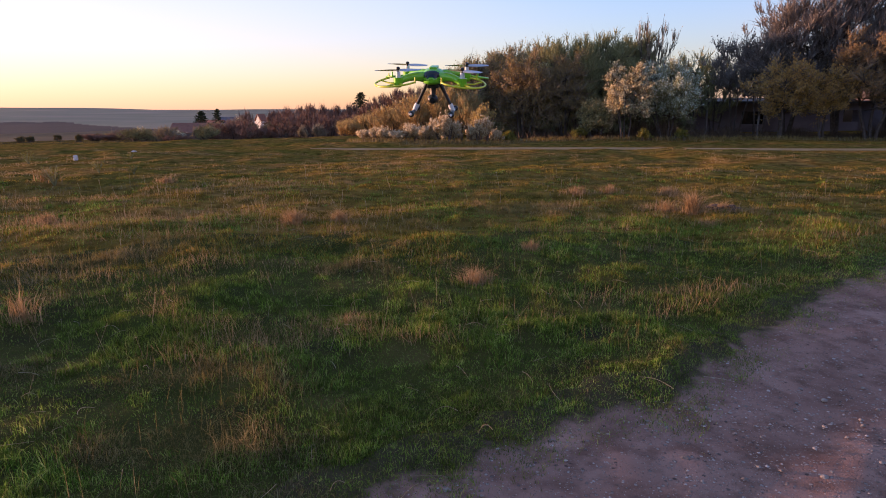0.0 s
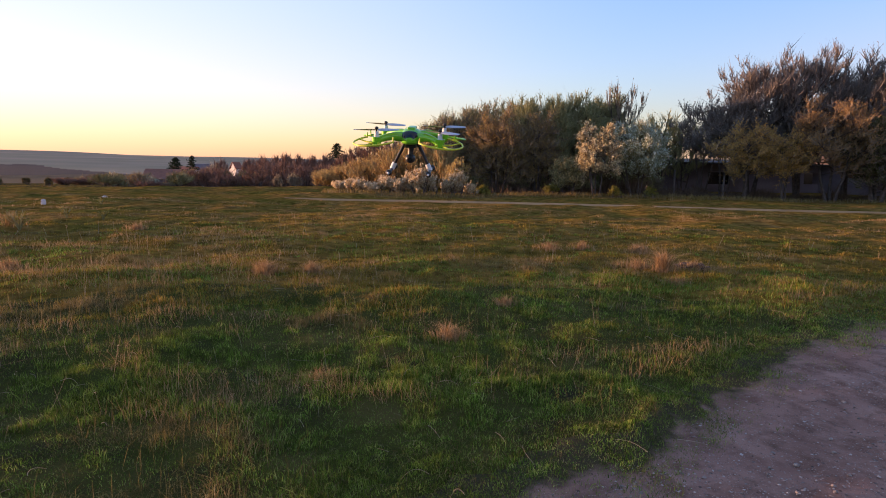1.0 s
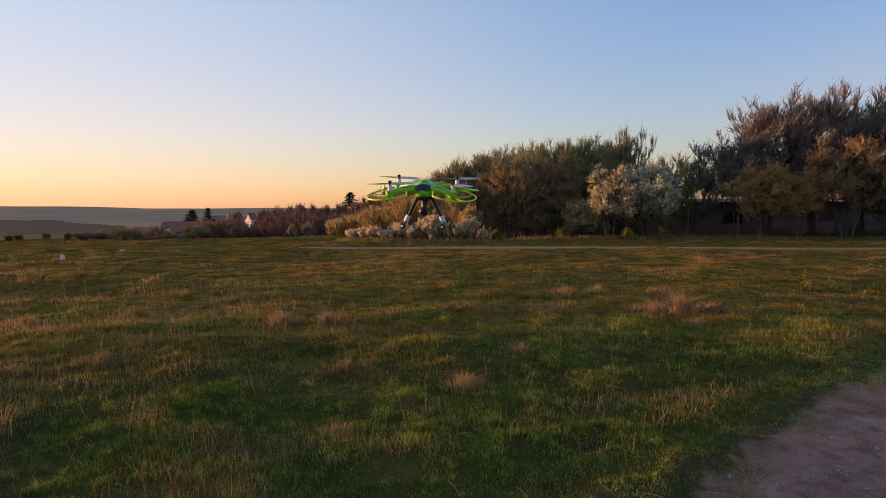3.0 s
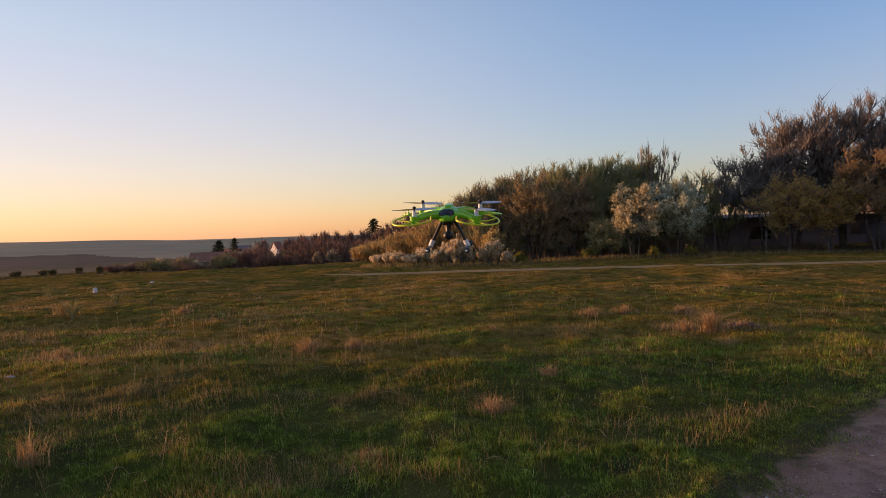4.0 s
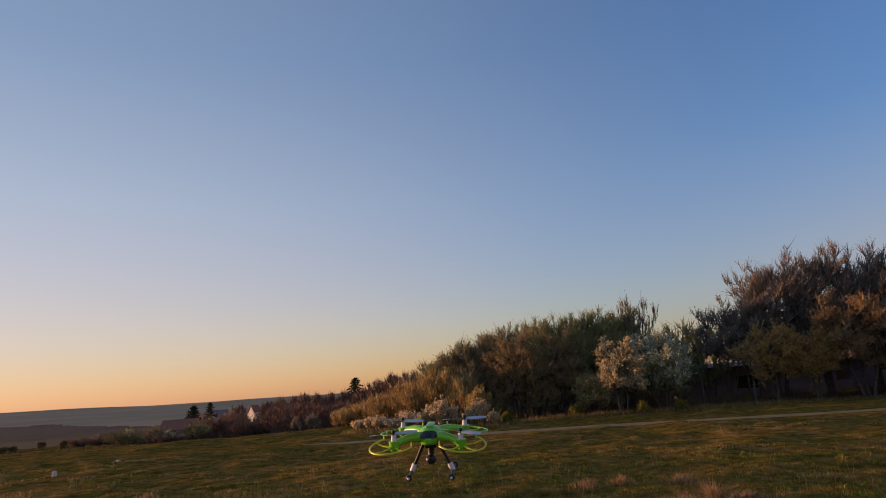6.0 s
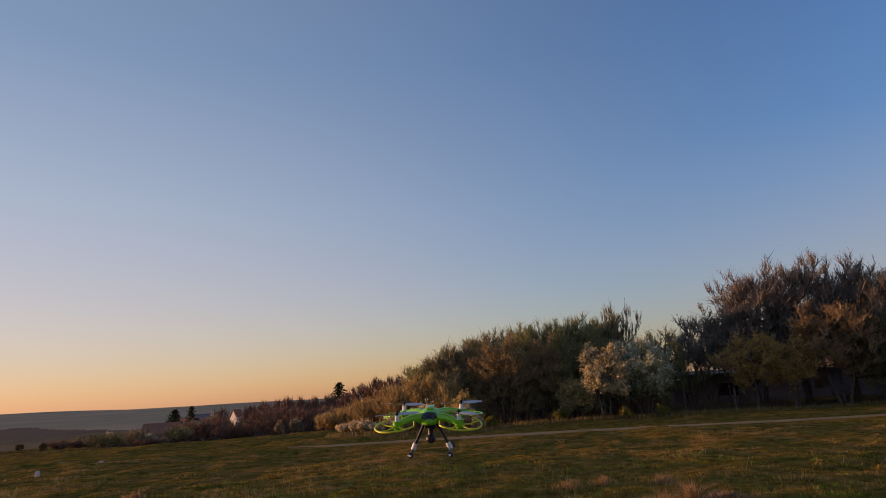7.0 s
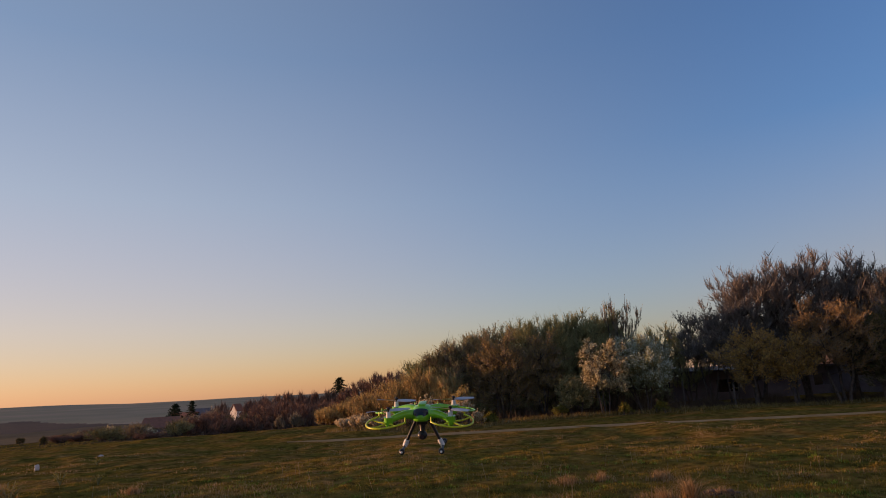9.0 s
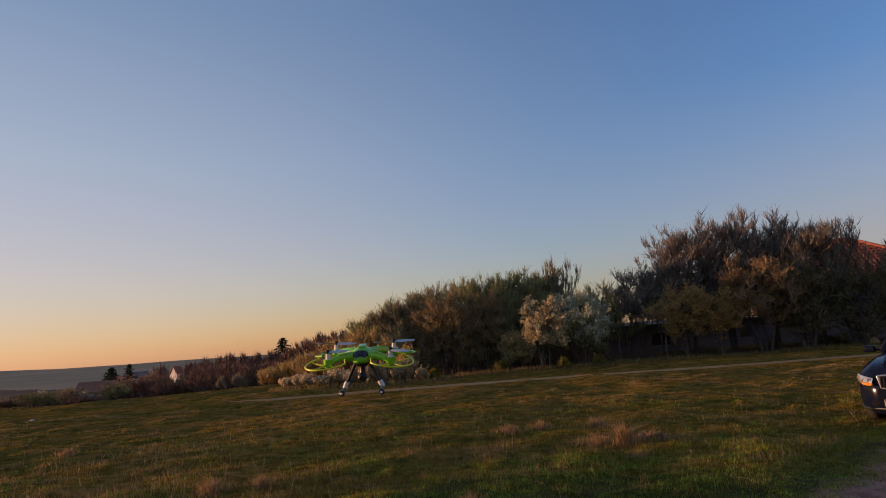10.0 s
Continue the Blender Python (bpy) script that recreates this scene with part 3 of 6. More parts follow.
def build_grass():
    rng = np.random.default_rng(5)
    green, sward, dry, green_far, dry_far = Geo(), Geo(), Geo(), Geo(), Geo()
    for n, r0, r1, power in ((185000, 1.8, 4.4, 0.8), (350000, 4.2, 9.2, 1.1), (290000, 9, 18, 1.1), (250000, 17.5, 62, 1.5)):
        x, y = grass_points(n, rng, r0, r1, power)
        r = np.hypot(x, y)
        dn = dryness(x, y)
        d = dn + rng.normal(0, 0.42 if r0 < 5 else 0.3, len(x)) > 0.85 - 0.45 * smooth01((r - 8) / 14)
        p = np.stack([x, y, ground_z(x, y) - 0.008 + 0.012 * smooth01((road_in(x, y) + 0.45) / 0.1)], -1)
        tuft = smooth01(0.45 + 0.45 * lumps(x, y, 0.15, 25) + 0.35 * lumps(x, y, 0.5, 26))
        verge = 1 - 0.62 * smooth01((road_in(x, y) + 1.0) / 1.0)
        h = rng.uniform(0.02, 0.052, len(x)) * (0.55 + 1.0 * tuft) * verge * np.where(d, 1.0 + 0.8 * smooth01(dn - 0.3) * (1 - smooth01((r - 5) / 4)), 1)
        h *= 1 - 0.66 * smooth01((r - 8) / 12)
        w = np.maximum(0.0017, np.minimum(0.00052 * r, 0.0075 + 0.00008 * r)) * rng.uniform(0.55, 1.3, len(x))
        if r0 < 4:
            blades(green, p[~d], h[~d], w[~d], rng, 0.6)
            blades(dry, p[d], h[d], w[d] * 0.7, rng, 0.7)
        else:
            fresh = ~d & (r + rng.normal(0, 0.9, len(x)) < 8.2 + 1.8 * lumps(x, y, 1.5, 28))
            olive = ~d & ~fresh
            far = r0 > 10
            spikes(green, p[fresh], h[fresh], w[fresh], rng, 0.9)
            spikes(green_far if far else sward, p[olive], h[olive], w[olive], rng, 1.8 if far else 0.9)
            spikes(dry_far if far else dry, p[d], h[d], w[d] * 0.8, rng, 1.8 if far else 0.9)
    # thin pale stalks that stand above the sward, in loose drifts
    x, y = scatter(13000, rng, 2.2, 17, 1.1)
    far = np.hypot(x, y)
    keep = (road_in(x, y) < -0.5) & (track_mask(x, y) < 0.3) & (0.75 * patchy(x, y, 1.1, 31) + dryness(x, y) * 0.6 + rng.normal(0, 0.35, len(x)) + 0.4 * smooth01((-x - 0.5) / 3) > 0.62)
    x, y, far = x[keep], y[keep], far[keep]
    blades(dry, np.stack([x, y, ground_z(x, y) - 0.01], -1), rng.uniform(0.07, 0.24, len(x)) * (1 - 0.55 * smooth01((far - 6) / 9)), np.maximum(0.0009, 0.00021 * far), rng, 0.3, 0.6)
    # clumps of ranker grass that break up the sward
    cx, cy = scatter(1700, rng, 2.2, 15, 1.0)
    k = (road_in(cx, cy) < -0.2) & (track_mask(cx, cy) < 0.2)
    cx, cy = cx[k], cy[k]
    pale = rng.uniform(0, 1, len(cx)) < 0.18 + 0.30 * dryness(cx, cy) + 0.15 * smooth01((np.hypot(cx, cy) - 5) / 3)
    for kind, pool in ((False, green), (True, dry)):
        i = np.repeat(np.nonzero(pale == kind)[0], 24)
        rad = rng.uniform(0.02, 0.10, len(cx))[i]
        x = cx[i] + rng.normal(0, 1, len(i)) * rad
        y = cy[i] + rng.normal(0, 1, len(i)) * rad * 0.7
        hh = (rng.uniform(0.04, 0.11, len(cx)) * (0.6 + 0.4 * smooth01((np.hypot(cx, cy) - 3.5) / 3)))[i] * rng.uniform(0.4, 1.0, len(i))
        blades(pool, np.stack([x, y, ground_z(x, y) - 0.008], -1), hh, np.maximum(0.0013, 0.0003 * np.hypot(x, y)), rng, 0.6)
    # tufts that stand out of the sward farther off
    cx, cy = scatter(1100, rng, 6.5, 30, 0.9)
    k = (road_in(cx, cy) < -0.5) & (np.abs(cy - track_y(cx)) > 0.8) & (patchy(cx, cy, 3.0, 33) + rng.normal(0, 0.5, len(cx)) > 0.0)
    cx, cy = cx[k], cy[k]
    pale = rng.uniform(0, 1, len(cx)) < 0.6
    for kind, pool in ((False, sward), (True, dry)):
        i = np.repeat(np.nonzero(pale == kind)[0], 40)
        rad = rng.uniform(0.05, 0.22, len(cx))[i]
        x = cx[i] + rng.normal(0, 1, len(i)) * rad
        y = cy[i] + rng.normal(0, 1, len(i)) * rad * 0.6
        hh = (rng.uniform(0.06, 0.17, len(cx)) * (1 - 0.6 * smooth01((np.hypot(cx, cy) - 8) / 10)))[i] * rng.uniform(0.35, 1.0, len(i))
        spikes(pool, np.stack([x, y, ground_z(x, y) - 0.01], -1), hh, np.maximum(0.002, 0.00036 * np.hypot(x, y)), rng, 0.7)
    # drifts of bleached straw that run across the meadow
    straw, stalk = Geo(), Geo()
    x, y = scatter(150000, rng, 3.6, 24, 1.1)
    r, a = np.hypot(x, y), np.degrees(np.arctan2(x, y))
    drift = patchy(x * 0.55, y * 1.3, 1.15, 61) + 0.45 * lumps(x, y, 0.35, 62) + 0.45 * smooth01((-a + 4) / 26) - 0.25 * smooth01((a - 8) / 10) - 0.9 * smooth01((6.0 - r) / 2)
    keep = (drift + rng.normal(0, 0.25, len(x)) > 1.02) & (road_in(x, y) < -0.5) & (np.abs(y - track_y(x)) > 0.5)
    x, y, r = x[keep], y[keep], r[keep]
    spikes(straw, np.stack([x, y, ground_z(x, y) - 0.008], -1), rng.uniform(0.05, 0.15, len(x)) * (1 - 0.5 * smooth01((r - 8) / 10)), np.maximum(0.0016, 0.00032 * r), rng, 0.8)
    # single tall stems with a little seed head
    x, y = scatter(1000, rng, 3.6, 14, 0.9)
    keep = (road_in(x, y) < -0.4) & (0.7 * patchy(x, y, 1.3, 63) + rng.normal(0, 0.5, len(x)) + 0.5 * smooth01((-x + 1) / 4) > 0.35)
    x, y = x[keep], y[keep]
    r = np.hypot(x, y)
    hh = 0.08 + 0.2 * rng.uniform(0, 1, len(x)) ** 1.6
    foot = np.stack([x, y, ground_z(x, y) - 0.01], -1)
    lean = rng.normal(0, 0.24, (len(x), 2)) * hh[:, None]
    tip = foot + np.concatenate([lean, hh[:, None]], 1)
    sticks(stalk, foot, tip, np.maximum(0.0009, 0.00019 * r)[:, None], np.maximum(0.0007, 0.00014 * r)[:, None])
    head = tip[rng.uniform(0, 1, len(x)) < 0.3]
    leaf_quads(stalk, np.repeat(head, 3, 0) + rng.normal(0, 0.006, (len(head) * 3, 3)), np.repeat(np.maximum(0.008, 0.0014 * np.hypot(head[:, 0], head[:, 1])), 3), rng, 2.0, 0.25)
    # the meadow goes on beyond the road and behind the viewer
    x, y = scatter(40000, rng, 1.0, 9, 0.4, 50, 310)
    e = road_in(x, y)
    keep = (e < -0.1) | (e > 3.5 + 0.2 * lumps(x, y, 0.3, 64))
    x, y = x[keep], y[keep]
    spikes(green, np.stack([x, y, ground_z(x, y) - 0.008], -1), rng.uniform(0.02, 0.06, len(x)), np.full(len(x), 0.004), rng, 0.9)
    # matted dead blades lying low between the living ones
    x, y = grass_points(46000, rng, 1.9, 8.5, 1.2)
    h = rng.uniform(0.008, 0.022, len(x))
    blades(dry, np.stack([x, y, ground_z(x, y) - 0.002], -1), h, np.maximum(0.0012, 0.0003 * np.hypot(x, y)), rng, 2.6, 0.3)
    # short trodden grass along the road's edge
    n = 60000
    x = rng.uniform(-1.5, 7.5, n)
    y = road_left(x) + rng.uniform(-0.5, 0.8, n)
    e = road_in(x, y) + 0.14 * lumps(x, y, 0.22, 27)
    keep = smooth01((e - 0.1) / 0.45) < rng.uniform(0, 1, n) ** 1.3
    x, y = x[keep], y[keep]
    dd = rng.uniform(0, 1, len(x)) < 0.3
    p = np.stack([x, y, ground_z(x, y) + 0.003], -1)
    h = rng.uniform(0.008, 0.032, len(x))
    w = np.maximum(0.0012, 0.0003 * np.hypot(x, y))
    blades(green, p[~dd], h[~dd], w[~dd], rng, 0.7)
    blades(dry, p[dd], h[dd], w[dd], rng, 0.8)
    tagged(put("meadow_grass", green, M_GRASS), "short fresh green meadow grass", "grass", kind="stuff")
    tagged(put("olive_meadow_grass", sward, M_SWARD), "olive green grass in the middle of the meadow", "grass", kind="stuff")
    tagged(put("distant_meadow_grass", green_far, M_MEADOW), "olive green meadow grass farther out", "grass", kind="stuff")
    tagged(put("distant_withered_grass", dry_far, M_FADED), "faded brown grass farther out on the meadow", "grass", kind="stuff")
    tagged(put("straw_drifts", straw, M_STRAW), "drifts of bleached straw lying through the meadow", "dry grass", kind="stuff")
    tagged(put("tall_stalks", stalk, M_STALK), "thin pale stems with seed heads above the grass", "dry stems", kind="stuff")
    tagged(put("withered_grass", dry, M_DRY), "withered straw-coloured grass and thin stalks", "grass", kind="stuff")


build_grass()


def fallen_stalks():
    """Dry stems that lie curved on the grass near the road."""
    rng = np.random.default_rng(17)
    x, y = scatter(95, rng, 2.2, 8, 1.2, -40, 30)
    g = Geo()
    t = np.linspace(0, 1, 9)
    for px, py in zip(x, y):
        if road_in(px, py) > 0.1:
            continue
        a, bend, ln = rng.uniform(0, TAU), rng.normal(0, 0.5), rng.uniform(0.05, 0.2)
        sx = px + ln * t * np.cos(a + bend * t)
        sy = py + ln * t * np.sin(a + bend * t)
        sz = ground_z(sx, sy) + rng.uniform(0.012, 0.035) + 0.03 * np.sin(t * math.pi) * rng.uniform(0, 1)
        tube(g, np.stack([sx, sy, sz], -1), np.linspace(0.0016, 0.0007, 9), 3, False)
    tagged(put("fallen_stalks", g, M_STALK), "pale dry stems lying in the grass", "dry stems", kind="stuff")


fallen_stalks()


def tussock(x, y, radius, height, n, seed, label="tussock of dry straw-coloured grass in the meadow", mat=None):
    rng = np.random.default_rng(seed)
    a = rng.uniform(0, TAU, n)
    q = np.abs(rng.normal(0, 0.5, n)) * radius
    px, py = q * np.cos(a), q * np.sin(a) * 0.8
    z = np.array([gz(x + i, y + j) for i, j in zip(px[:1], py[:1])])[0]
    p = np.stack([px, py, np.full(n, -0.02)], -1)
    g = Geo()
    h = height * rng.uniform(0.35, 1.0, n) * np.exp(-(q / radius) ** 2 * 0.5)
    w = np.full(n, max(0.0014, 0.00042 * math.hypot(x, y)))
    blades(g, p, h, w, rng, 0.5, 0.8)
    root = thing("dry_grass_tussock", label, "grass tussock", (x, y, z), "dry tussocks in the meadow")
    tagged(put("dry_grass", g, mat or M_STRAW, root, "dry straw-coloured blades"), kind="stuff")
    return root


# ---- trees and shrubs ----
def shoot_ways(rng, ways, spread, up):
    """Directions of side shoots: the parent's own, spread outwards and drawn upwards."""
    d = ways + rng.normal(0, spread, ways.shape) + np.array([0, 0, up])
    return d / (np.linalg.norm(d, axis=1, keepdims=True) + 1e-9)


def tree(name, label, category, az, r, top, half, base, seed, leaf, twig, limbs=34, subs=6, twigs=8, per=6, size=0.065, up=0.5,
         stems=1, group="", trunk_r=0.12, twig_len=0.4, spread=0.5, gap=0.25, round_top=1.0, rise=0.35, ground=None):
    """A spring tree grown by branching: stems, curved limbs, branches, shoots, twigs and small leaves or blossom.
    az, r: bearing in degrees and distance of its foot; top, half: crown height above eye level and half width in degrees; base: foot of the crown in metres."""
    rng = np.random.default_rng(seed)
    x, y = polar(az, r)
    z0 = gz(x, y) if ground is None else ground
    h = max(base + 0.5, 1.52 + r * math.tan(radians(top)) - z0)
    R = r * math.tan(radians(half))
    root = thing(name, label, category, (x, y, z0 - 0.03), group)
    wood, fine, crown = Geo(), Geo(), Geo()
    zc, hz = (base + h) / 2, (h - base) / 2
    # stems fan out from the foot
    t7 = np.linspace(0, 1, 7)[:, None]
    trunks = []
    for k in range(stems):
        a = k * TAU / stems + rng.uniform(0, 1.5)
        foot = np.array([math.cos(a), math.sin(a), 0]) * (0.10 * math.sqrt(stems) * (stems > 1))
        lean = np.array([math.cos(a), math.sin(a)]) * R * (rng.uniform(0.2, 0.5) if stems > 1 else rng.uniform(0, 0.15))
        tz = base + 2 * hz * rng.uniform(0.55, 0.8)
        pts = foot + t7 * np.array([[lean[0], lean[1], tz]]) + rng.normal(0, 0.035 * R, (7, 3)) * t7 * np.array([[1, 1, 0.3]])
        rad = trunk_r / stems ** 0.4 * np.linspace(1.1, 0.28, 7)
        rad[0] *= 1.35
        tube(wood, pts, rad, 7)
        trunks.append(pts)
    # limbs reach for an uneven crown outline
    k = np.arange(limbs)
    cz = 1 - 1.88 * (k + 0.5) / limbs
    a = k * math.pi * (3 - math.sqrt(5)) + rng.normal(0, 0.3, limbs)
    ca = np.sqrt(np.maximum(0, 1 - cz * cz)) ** round_top
    lobe = rng.uniform(0.62, 1.0, limbs) * (0.9 + 0.14 * np.sin(2 * a + seed) + 0.10 * np.sin(5 * a + 3 * cz + seed * 2))
    goal = np.stack([ca * np.cos(a) * R * lobe, ca * np.sin(a) * R * lobe, zc + cz * hz * np.clip(lobe + 0.05, 0, 1)], -1)
    at = np.clip((goal[:, 2] - rise * R * ca) / (base + 2 * hz * 0.7) * 6, 0.6, 5.6)
    lo = at.astype(int)
    fork = np.array([trunks[i % stems][lo[i]] * (1 - (at[i] - lo[i])) + trunks[i % stems][lo[i] + 1] * (at[i] - lo[i]) for i in range(limbs)])
    span = goal - fork
    ln = np.linalg.norm(span, axis=1, keepdims=True) + 1e-6
    kink = rng.normal(0, 0.07, (limbs, 3)) * ln
    for i in range(limbs):
        pts = fork[i] + span[i] * t7[::2] + np.array([0, 0, 0.28]) * ln[i] * (t7[::2] ** 2 - t7[::2]) + kink[i] * np.sin(t7[::2] * math.pi)
        tube(wood, pts, trunk_r * np.linspace(0.34, 0.10, 4), 3, False)
    # branches, then shoots, then twigs
    i = np.repeat(np.arange(limbs), subs)
    n = len(i)
    t = rng.uniform(gap, 1.0, (n, 1)) ** 0.8
    s0, l0 = fork[i], ln[i]
    b0 = s0 + span[i] * t + np.array([0, 0, 0.28]) * l0 * (t * t - t) + kink[i] * np.sin(t * math.pi)
    way = span[i] / l0 + np.array([0, 0, 0.28]) * (2 * t - 1)
    d1 = shoot_ways(rng, way, spread * 1.15, up * 0.6)
    l1 = np.clip(l0 * rng.uniform(0.22, 0.48, (n, 1)) * (1.15 - 0.5 * t), 0.25, max(0.85, 0.02 * r))
    b1 = b0 + d1 * l1
    sticks(wood, b0, b1, trunk_r * 0.10, trunk_r * 0.05)
    m = max(2, twigs // 3)
    i = np.repeat(np.arange(n), m)
    t = rng.uniform(0.25, 1.0, (len(i), 1))
    c0 = b0[i] + d1[i] * l1[i] * t
    d2 = shoot_ways(rng, d1[i], spread, up)
    c1 = c0 + d2 * np.maximum(l1[i] * 0.5, twig_len * 0.8) * rng.uniform(0.6, 1.2, (len(i), 1))
    i = np.repeat(np.arange(len(c0)), 4)
    t = rng.uniform(0.15, 1.0, (len(i), 1))
    e0 = c0[i] + (c1 - c0)[i] * t
    d3 = shoot_ways(rng, d2[i], spread * 0.9, up * 1.4)
    e1 = e0 + d3 * twig_len * rng.uniform(0.45, 1.25, (len(i), 1)) * np.where(rng.uniform(0, 1, (len(i), 1)) < 0.08, 1.6, 1)
    # fit the grown crown to its height and width
    hi, wide = np.percentile(e1[:, 2], 99.6), np.percentile(np.hypot(e1[:, 0], e1[:, 1]), 90)
    def fitted(q):
        q = q.copy()
        q[:, 2] = np.where(q[:, 2] > base, base + (q[:, 2] - base) * (h - base) / (hi - base), q[:, 2])
        f = 1 + (R / wide - 1) * smooth01(q[:, 2:3] / max(base, 0.3))
        q[:, :2] *= f
        return q
    wood.v = [fitted(v) for v in wood.v]
    c0, c1, e0, e1 = fitted(c0), fitted(c1), fitted(e0), fitted(e1)
    ribbons(fine, c0, c1, np.full(len(c0), max(0.008, 0.00045 * r)), rng)
    ribbons(fine, e0, e1, np.full(len(e0), max(0.006, 0.0005 * r)), rng)
    q = rng.integers(0, len(e0), len(e0) * per)
    t = rng.uniform(0, 1.05, (len(q), 1)) ** 0.8
    p = e0[q] * (1 - t) + e1[q] * t + rng.normal(0, 0.35 * size, (len(q), 3))
    p = p[p[:, 2] > 0.05]
    leaf_quads(crown, p, size, rng, 0.9 * up, 0.34)
    put("trunk", wood, M_BARK, root)
    tagged(put("branchwork", fine, twig, root), kind="stuff")
    tagged(put("crown", crown, leaf, root), kind="stuff")
    return root


G1 = "thicket at the meadow's edge"
sd = iter(range(100, 900))


def thicket_tree(label, az, r, top, half, base, leaf, twig, **kw):
    return tree("tree", label, "tree", az, r, top, half, base, next(sd), leaf, twig, group=G1, **kw)


def shrub(label, az, r, top, half, leaf, twig, **kw):
    opts = dict(limbs=22, subs=5, twigs=9, per=5, stems=6, trunk_r=0.05, size=0.06, twig_len=0.28, up=0.8)
    opts.update(kw)
    return tree("shrub", label, "shrub", az, r, top, half, opts.pop("base", 0.12), next(sd), leaf, twig, group=G1, **opts)


OLIVE = "twiggy tree with olive-brown spring buds in the thicket"
FINE = dict(up=0.8, twig_len=0.38, size=0.041, limbs=54, subs=8, twigs=12, per=5, spread=0.62, round_top=0.85, trunk_r=0.07, gap=0.1)
RUSTY = dict(up=0.5, twig_len=0.34, size=0.05, limbs=50, subs=7, twigs=12, per=5, spread=0.6, round_top=0.9, trunk_r=0.07, gap=0.1)
thicket_tree(OLIVE, -0.6, 34, 3.42, 2.6, 0.2, L_OLIVE, T_OLIVE, stems=5, **FINE)
thicket_tree(OLIVE, 1.7, 33, 4.52, 2.3, 0.3, L_OLIVE, T_BROWN, stems=5, **FINE)
thicket_tree("greyish twiggy tree in early leaf in the thicket", 3.9, 34.5, 5.42, 2.5, 0.4, L_BROWN, T_OLIVE, stems=4, **FINE)
thicket_tree("rounded tree with rust-coloured spring buds", 5.7, 31.5, 5.12, 2.6, 0.5, L_RUST, T_BROWN, stems=5, **RUSTY)
thicket_tree(OLIVE, 8.0, 33.5, 5.82, 2.2, 0.5, L_OLIVE, T_OLIVE, stems=4, **FINE)
thicket_tree("tree with rust-brown buds in the thicket", 9.1, 31.8, 4.52, 2.0, 0.6, L_RUST, T_BROWN, stems=4, **RUSTY)
thicket_tree(OLIVE, 10.6, 33, 5.92, 2.0, 0.5, L_OLIVE, T_OLIVE, stems=4, **FINE)
thicket_tree(OLIVE, 13.0, 34, 6.12, 2.2, 0.6, L_OLIVE, T_OLIVE, stems=4, **FINE)
thicket_tree("tall dark slender tree with upright bare twigs", 16.3, 35, 7.22, 1.35, 1.0, L_BROWN, T_BROWN, up=1.6, limbs=24, subs=5, twig_len=0.5, size=0.045, per=4, spread=0.3, round_top=0.6)
thicket_tree(OLIVE, 14.9, 35.5, 6.22, 1.7, 0.6, L_OLIVE, T_OLIVE, stems=4, **FINE)
thicket_tree("small tree covered in cream-white blossom, coloured yellower as if sunlit", 14.2, 29.8, 3.7, 2.0, 0.5, L_CREAM, T_BROWN, limbs=24, subs=8, twigs=9, per=6, size=0.056, up=0.15, trunk_r=0.06, stems=4, twig_len=0.22, spread=0.5, gap=0.6)
thicket_tree("tree covered in pale grey-white blossom", 17.5, 31, 4.0, 2.8, 0.6, L_WHITE, T_OLIVE, limbs=46, subs=7, twigs=12, per=6, size=0.052, up=0.5, stems=4, trunk_r=0.06, twig_len=0.36, spread=0.5, gap=0.15)
thicket_tree("round bare-twigged tree behind the blossom", 19.3, 38, 4.6, 2.4, 0.9, L_OLIVE, T_OLIVE, up=0.9, per=3, size=0.05, limbs=36, spread=0.4)
thicket_tree("bare-twigged olive tree behind the blossom", 21.2, 37.5, 4.1, 1.9, 0.4, L_OLIVE, T_OLIVE, up=0.9, per=4, size=0.05, limbs=34, spread=0.42, stems=3, trunk_r=0.06)
thicket_tree("airy young tree with thin crown", 22.7, 36, 5.2, 2.2, 1.5, L_PINK, T_GREY, up=0.7, per=6, limbs=30, subs=6, twigs=9, size=0.055, trunk_r=0.06, stems=4, spread=0.45)
thicket_tree("young tree with reddish-grey buds beside a large one", 24.4, 35.2, 6.2, 2.2, 1.6, L_PINK, T_GREY, up=0.7, per=6, limbs=34, subs=6, twigs=9, size=0.055, trunk_r=0.07, stems=3, spread=0.48, gap=0.15)
BIG = "large spreading tree with reddish-grey spring buds"
WIDE = dict(limbs=72, subs=8, up=1.0, twig_len=0.42, twigs=12, per=4, size=0.042, spread=0.58, round_top=0.85, gap=0.1, rise=0.7)
thicket_tree(BIG, 26.4, 36, 8.4, 2.8, 1.7, L_PINK, T_GREY, trunk_r=0.11, stems=2, **WIDE)
thicket_tree(BIG, 29.8, 36.5, 9.3, 2.8, 1.7, L_PINK, T_GREY, trunk_r=0.12, stems=2, **WIDE)
thicket_tree(BIG, 32.9, 37, 8.5, 2.6, 1.7, L_PINK, T_GREY, trunk_r=0.11, stems=2, **WIDE)
thicket_tree(BIG, 35.8, 37, 7.6, 2.6, 1.7, L_BROWN, T_GREY, trunk_r=0.11, stems=2, **WIDE)
thicket_tree("tree with bare upright twigs before a tiled roof", 38.3, 37.5, 7.7, 1.7, 1.3, L_PINK, T_BROWN, limbs=26, up=1.1, per=3, size=0.05, spread=0.4)
thicket_tree("tree with bare upright twigs before a tiled roof", 41.6, 38, 6.0, 1.9, 1.3, L_PINK, T_BROWN, limbs=26, up=1.0, per=3, size=0.05, spread=0.4)
